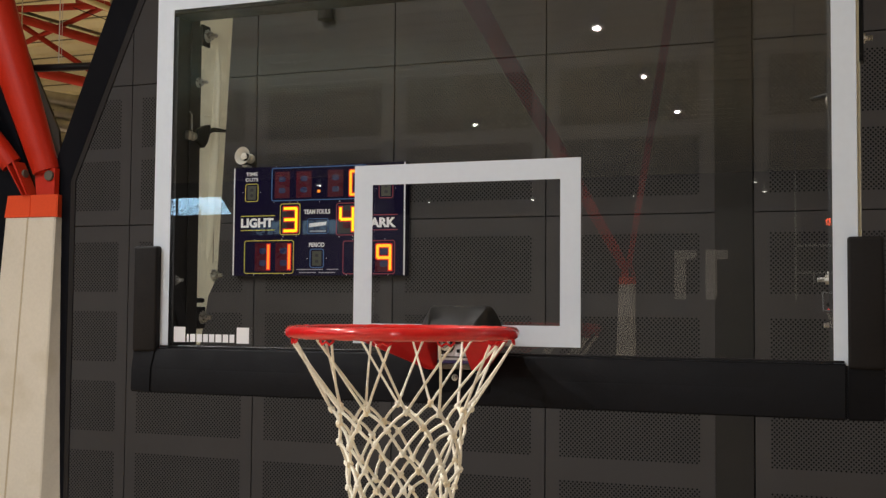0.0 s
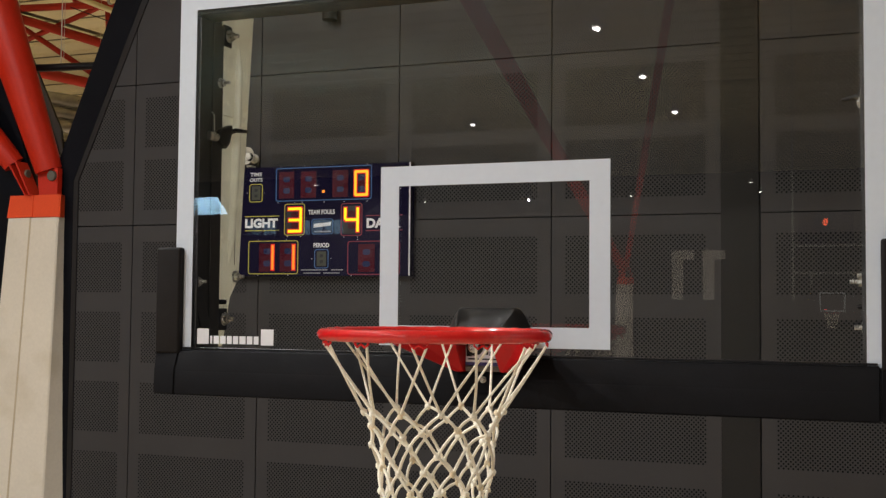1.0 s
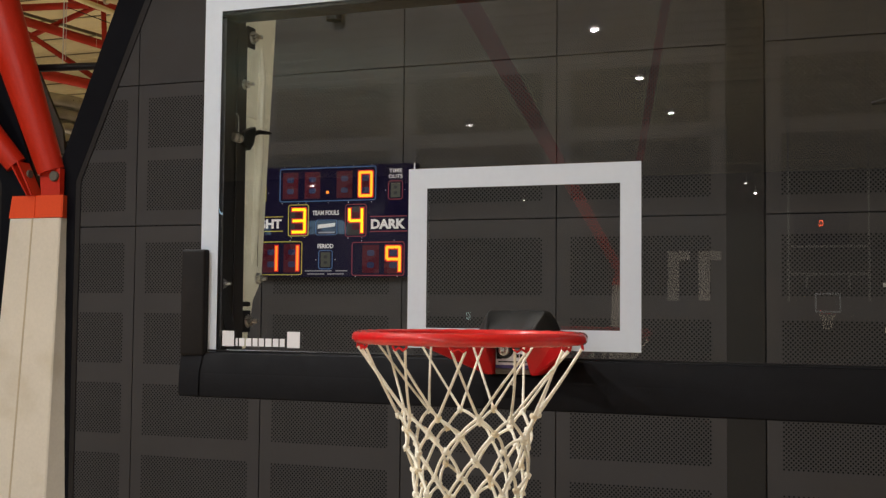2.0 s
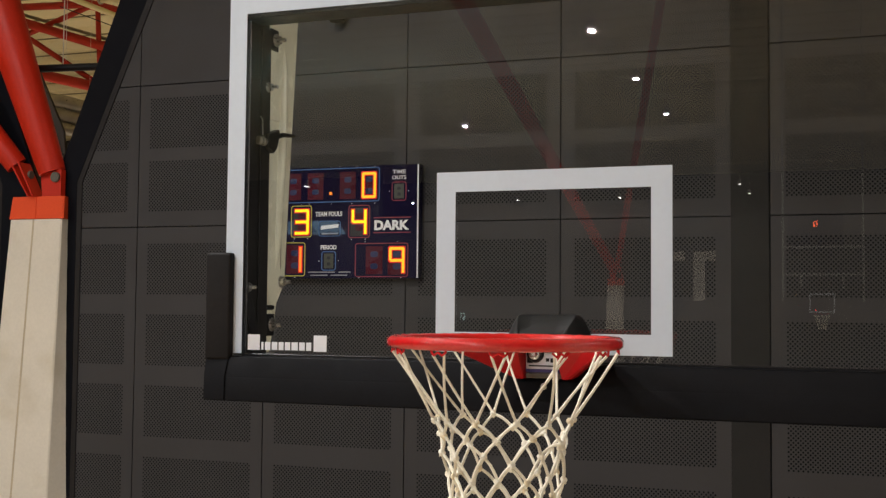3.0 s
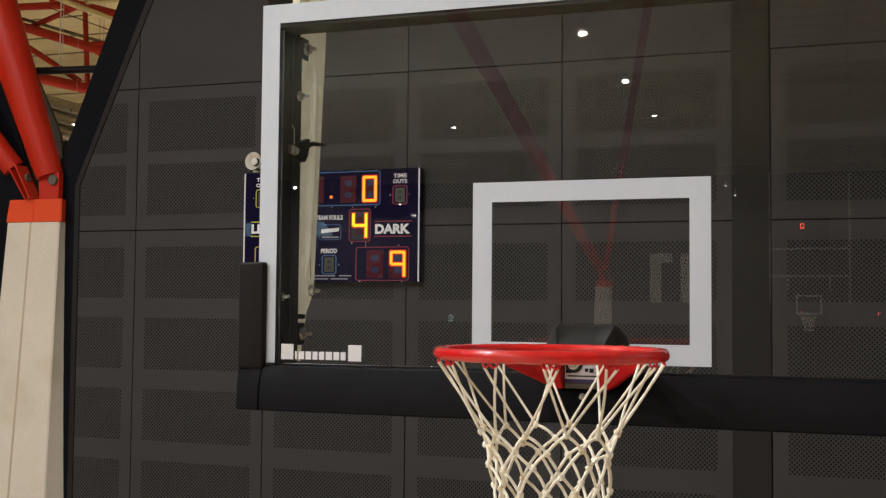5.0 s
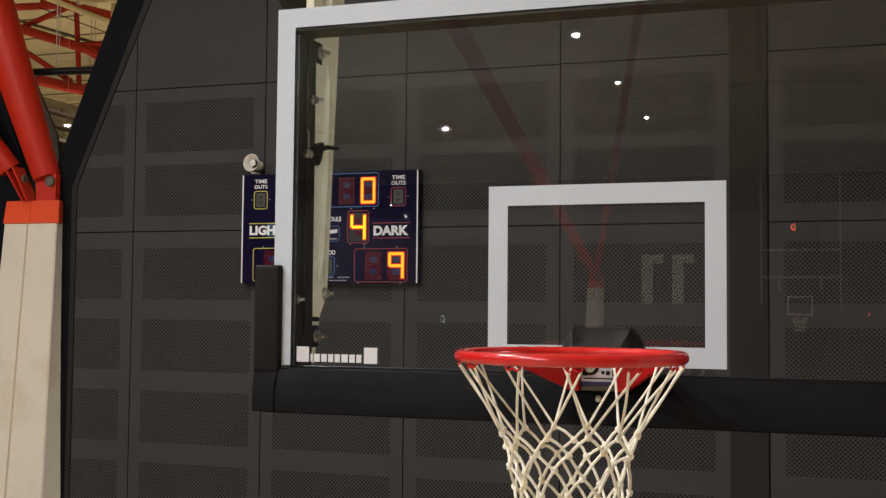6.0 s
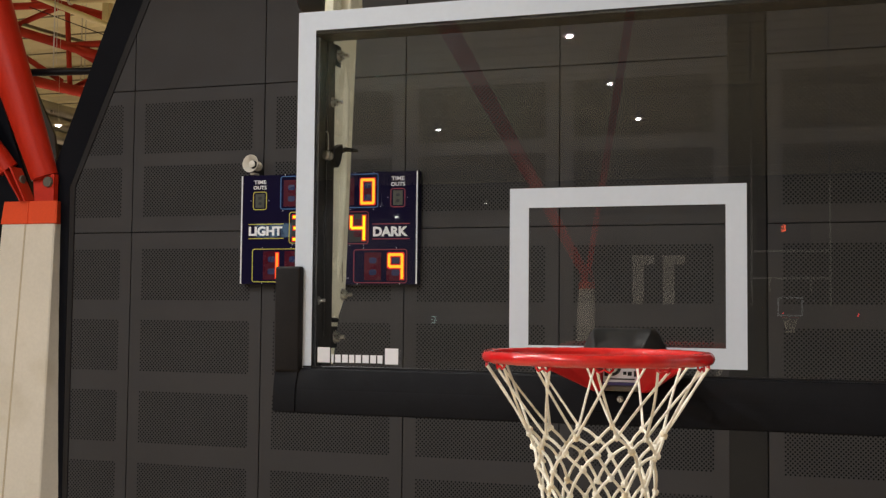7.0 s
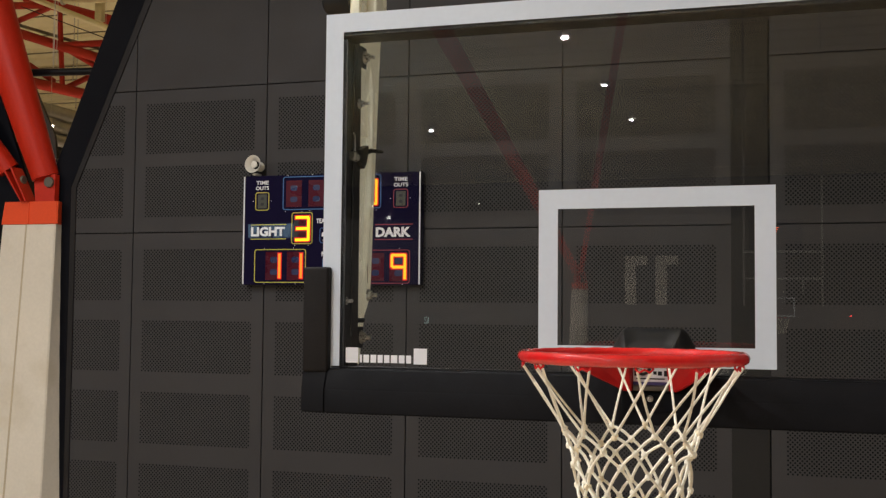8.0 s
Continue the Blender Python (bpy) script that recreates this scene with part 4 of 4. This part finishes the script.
part("throat", lathe([(0.012, -0.03), (0.016, 0.012), (0.030, 0.030), (0.024, 0.034), (0.0, 0.036)], 24), M_WHITEPLASTIC, bell, "white inner cone", True)
part("driver", lathe([(0.0, -0.10), (0.036, -0.10), (0.04, -0.09), (0.04, -0.058), (0.018, -0.05)], 24), M_WHITEPLASTIC, bell, "white driver housing", True)
part("foot", boxed(-0.02, 0.02, -0.02, 0.068, -0.085, -0.07, bevel=0.002), M_WHITEPLASTIC, horn)


speaker = thing("wall_speaker", "small dark round loudspeaker high on the acoustic wall", "loudspeaker", (-3.260, WALL, 5.492))
part("body", lathe([(0, 0.12), (0.045, 0.12), (0.058, 0.105), (0.062, 0.0), (0, 0)], 24), M_BROWNTRIM, speaker, "dark brown round body", True).matrix_basis = pose(0, -0.075, -0.06)
part("bracket", boxed(-0.018, 0.018, -0.03, 0.0, -0.04, 0.05, bevel=0.003), M_BLACKSTEEL, speaker, "black wall bracket")


# ---- hoop and frame across the court ----
def far_hoop():
    y = SOUTH + 0.9
    h = thing("far_backboard", "glass backboard with white lines across the court", "backboard", (-0.3, y, 0), "backboards")
    part("pane", boxed(-0.9, 0.9, 0, 0.012, 2.9, 3.95), M_GLASS, h)
    part("target_square", strip_frame(-0.37, 0.37, 3.08, 3.66, 0.05, 0.013, 0.02), M_WHITEPAINT, h)
    part("ring", swept([(0.23 * math.cos(k * math.pi / 16), 0.4 + 0.23 * math.sin(k * math.pi / 16), 3.05) for k in range(32)], 0.01, 8, closed=True), M_RIM, h)
    bm = bmesh.new()
    for k in range(12):
        for turn in (-0.6, 0.6):
            sweep(bm, [(r * math.cos(k * math.pi / 6 + turn * w), 0.4 + r * math.sin(k * math.pi / 6 + turn * w), z) for r, z, w in ((0.23, 3.03, 0.0), (0.16, 2.86, 0.7), (0.12, 2.6, 1.6))], 0.006, 5)
    part("net", bm, M_CORD, h, "off-white cord net")
    for x in (-1.12, 1.16):
        part("post", boxed(x - 0.03, x + 0.03, -0.2, -0.12, 3.4, ROOF + 0.14), M_FARSTEEL, h)
    for x in (-0.6, 0.6):
        part("bracket", boxed(x - 0.03, x + 0.03, -0.16, 0.0, 3.80, 4.265), M_FARSTEEL, h)
    for z in (4.23, 5.05):
        part("crossbar", boxed(-1.089, 1.129, -0.2, -0.12, z - 0.035, z + 0.035), M_FARSTEEL, h)
    s = thing("far_scoreboard", "dark scoreboard with a red digit across the court", "scoreboard", (-0.5, SOUTH + 0.01, 5.7), "scoreboards")
    part("case", boxed(-0.8, 0.8, 0.0, 0.08, -0.7, 0.4), M_NAVY, s)
    for a in ((-0.06, 0.06, 0.155, 0.185), (-0.06, 0.06, 0.0, 0.03), (-0.06, -0.03, 0.031, 0.154), (0.03, 0.06, 0.031, 0.154)):
        part("segment", boxed(a[0], a[1], 0.082, 0.09, a[2], a[3]), M_LEDFAR, s, "lit red segment")


sign = thing("exit_sign", "small pale green lit exit sign on the wall across the court", "exit sign", (-11.85, SOUTH + 0.03, 2.85))
part("face", boxed(-0.075, 0.075, 0, 0.03, -0.12, 0.12, bevel=0.005), emitter("exit_sign_face", (0.58, 0.85, 0.84), 1.8), sign)
part("pictogram", prism([(-0.05, -0.08), (-0.01, -0.08), (0.0, 0.0), (0.04, 0.0), (0.03, 0.08), (-0.03, 0.06)], "y", 0.031, 0.034), M_DIMDARK, sign, "dark plain sign shape")
for x in (-0.52, 1.66):
    lamp = thing("signal_lamp", "small red signal lamp beside the far hoop", "signal lamp", (x, SOUTH + 0.06, 3.13), "signal lamps")
    part("lens", lathe([(0, -0.04), (0.03, -0.03), (0.03, 0.03), (0, 0.04)], 12), emitter("red_signal_lens", (1.0, 0.05, 0.05), 9.0), lamp, "lit red lens")
    part("foot", boxed(-0.03, 0.03, -0.06, -0.032, -0.05, 0.05), M_BLACKSTEEL, lamp)
M_LEDFAR = emitter("far_red_led", (1.0, 0.10, 0.03), 14.0)
far_hoop()

# ---- wall panels, last ----
PITCH = 0.0325
PW = 1.2585
JX = -5.185
GAP = 0.0095
LOWER = [(3.645 - 0.609 * k, 3.645 - 0.609 * k - 13.5 * PITCH) for k in range(6)]
UPPER = [(4.910, 4.910 - 13.5 * PITCH), (4.362, 4.362 - 13.5 * PITCH)]


def panel_mesh(x0, x1, z0, z1, zones, margin=0.1095, clip=False):
    """One sheet with its drilled fields; the front lies at y = 0, thickness behind."""
    bm = bmesh.new()
    uvl = bm.loops.layers.uv.new("holes")
    w, h = x1 - x0, z1 - z0
    ncol = round((w - 2 * margin) / PITCH)
    cx = [0.0] + ([(w - ncol * PITCH) / 2, (w + ncol * PITCH) / 2] if zones and w > 0.5 else []) + [w]
    fields = sorted((b - z0, a - z0) for a, b in zones if b > z0 and a < z1) if len(cx) > 2 else []
    cz = sorted({0.0, h, *[c for f in fields for c in f]})
    grid = {(i, j): bm.verts.new((x, 0, z)) for i, x in enumerate(cx) for j, z in enumerate(cz)}
    for i in range(len(cx) - 1):
        for j in range(len(cz) - 1):
            f = bm.faces.new((grid[i, j], grid[i + 1, j], grid[i + 1, j + 1], grid[i, j + 1]))
            if i == 1 and any(abs(cz[j] - a) < 1e-6 for a, b in fields):
                f.material_index = 1
                for l in f.loops:
                    l[uvl].uv = ((l.vert.co.x - cx[1]) / PITCH, (l.vert.co.z - cz[j]) / PITCH)
    rim_edges = [e for e in bm.edges if e.is_boundary]
    if not clip:
        ext = bmesh.ops.extrude_edge_only(bm, edges=rim_edges)
        bmesh.ops.translate(bm, vec=(0, 0.018, 0), verts=[g for g in ext["geom"] if isinstance(g, bmesh.types.BMVert)])
    return bm


def panel_object(bm, x0, z0):
    me = bpy.data.meshes.new("panel")
    bm.to_mesh(me)
    bm.free()
    me.materials.append(M_BOARD), me.materials.append(M_PERF)
    return share("panel", me, pose(x0, WALL, z0), WALL_OB)


ROWS_Z = [(5.027, 7.5, []), (3.790, 5.027, UPPER), (0.1, 3.790, LOWER)]
made = {}
# columns of sheets: three whole ones from the first joint, then the plain strip, then more
cols = [(JX + k * PW, JX + (k + 1) * PW, True) for k in range(4)] + [(-0.151, 0.118, False)] + [(0.118 + k * PW, 0.118 + (k + 1) * PW, True) for k in range(4)]
for x0, x1, drilled in cols:
    if x1 <= JX + 4 * PW + 0.01 and drilled and x1 > -0.2:
        x1 = -0.1515
    for r, (z0, z1, zones) in enumerate(ROWS_Z):
        if not drilled:
            continue
        key = (round(x1 - x0, 3), r)
        if key in made:
            share("panel", made[key], pose(x0 + GAP / 2, WALL, z0 + GAP / 2), WALL_OB)
        else:
            made[key] = panel_object(panel_mesh(x0 + GAP / 2, x1 - GAP / 2, z0 + GAP / 2, z1 - GAP / 2, zones), x0 + GAP / 2, z0 + GAP / 2).data
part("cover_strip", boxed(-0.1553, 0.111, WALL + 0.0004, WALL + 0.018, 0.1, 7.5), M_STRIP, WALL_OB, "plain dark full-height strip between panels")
# sheets cut along the notch
for x0, x1, mirror in ((JX - PW, JX, False), (2 * MX - JX, 2 * MX - JX + PW, True)):
    for z0, z1, zones in ROWS_Z:
        bm = panel_mesh(JX - PW + GAP / 2, JX - GAP / 2, z0 + GAP / 2, z1 - GAP / 2, zones, clip=True)
        ox, oz = JX - PW + GAP / 2, z0 + GAP / 2
        n = Vector((-1, 0, CS)).normalized()
        for co, no in ((Vector((CX - ox, 0, 0)), Vector((-1, 0, 0))), (Vector((CX - ox, 0, CZ - oz)), n)):
            bmesh.ops.bisect_plane(bm, geom=list(bm.verts) + list(bm.edges) + list(bm.faces), plane_co=co, plane_no=no, clear_outer=True)
        if not bm.faces:
            bm.free()
            continue
        ext = bmesh.ops.extrude_edge_only(bm, edges=[e for e in bm.edges if e.is_boundary])
        bmesh.ops.translate(bm, vec=(0, 0.018, 0), verts=[g for g in ext["geom"] if isinstance(g, bmesh.types.BMVert)])
        if mirror:
            for v in bm.verts:
                v.co.x = 2 * (MX - ox) - v.co.x
            bmesh.ops.reverse_faces(bm, faces=bm.faces)
        panel_object(bm, ox, oz)
for k in range(1, 8):
    xr = 2 * MX - JX - (k - 1) * PW
    for r, (z0, z1, zones) in enumerate(ROWS_Z[1:]):
        if r == 1 or k > 1:
            share("panel", made[(round(PW, 3), r + 1)], pose(xr - PW + GAP / 2, WALL, z0 + GAP / 2), WALL_OB)
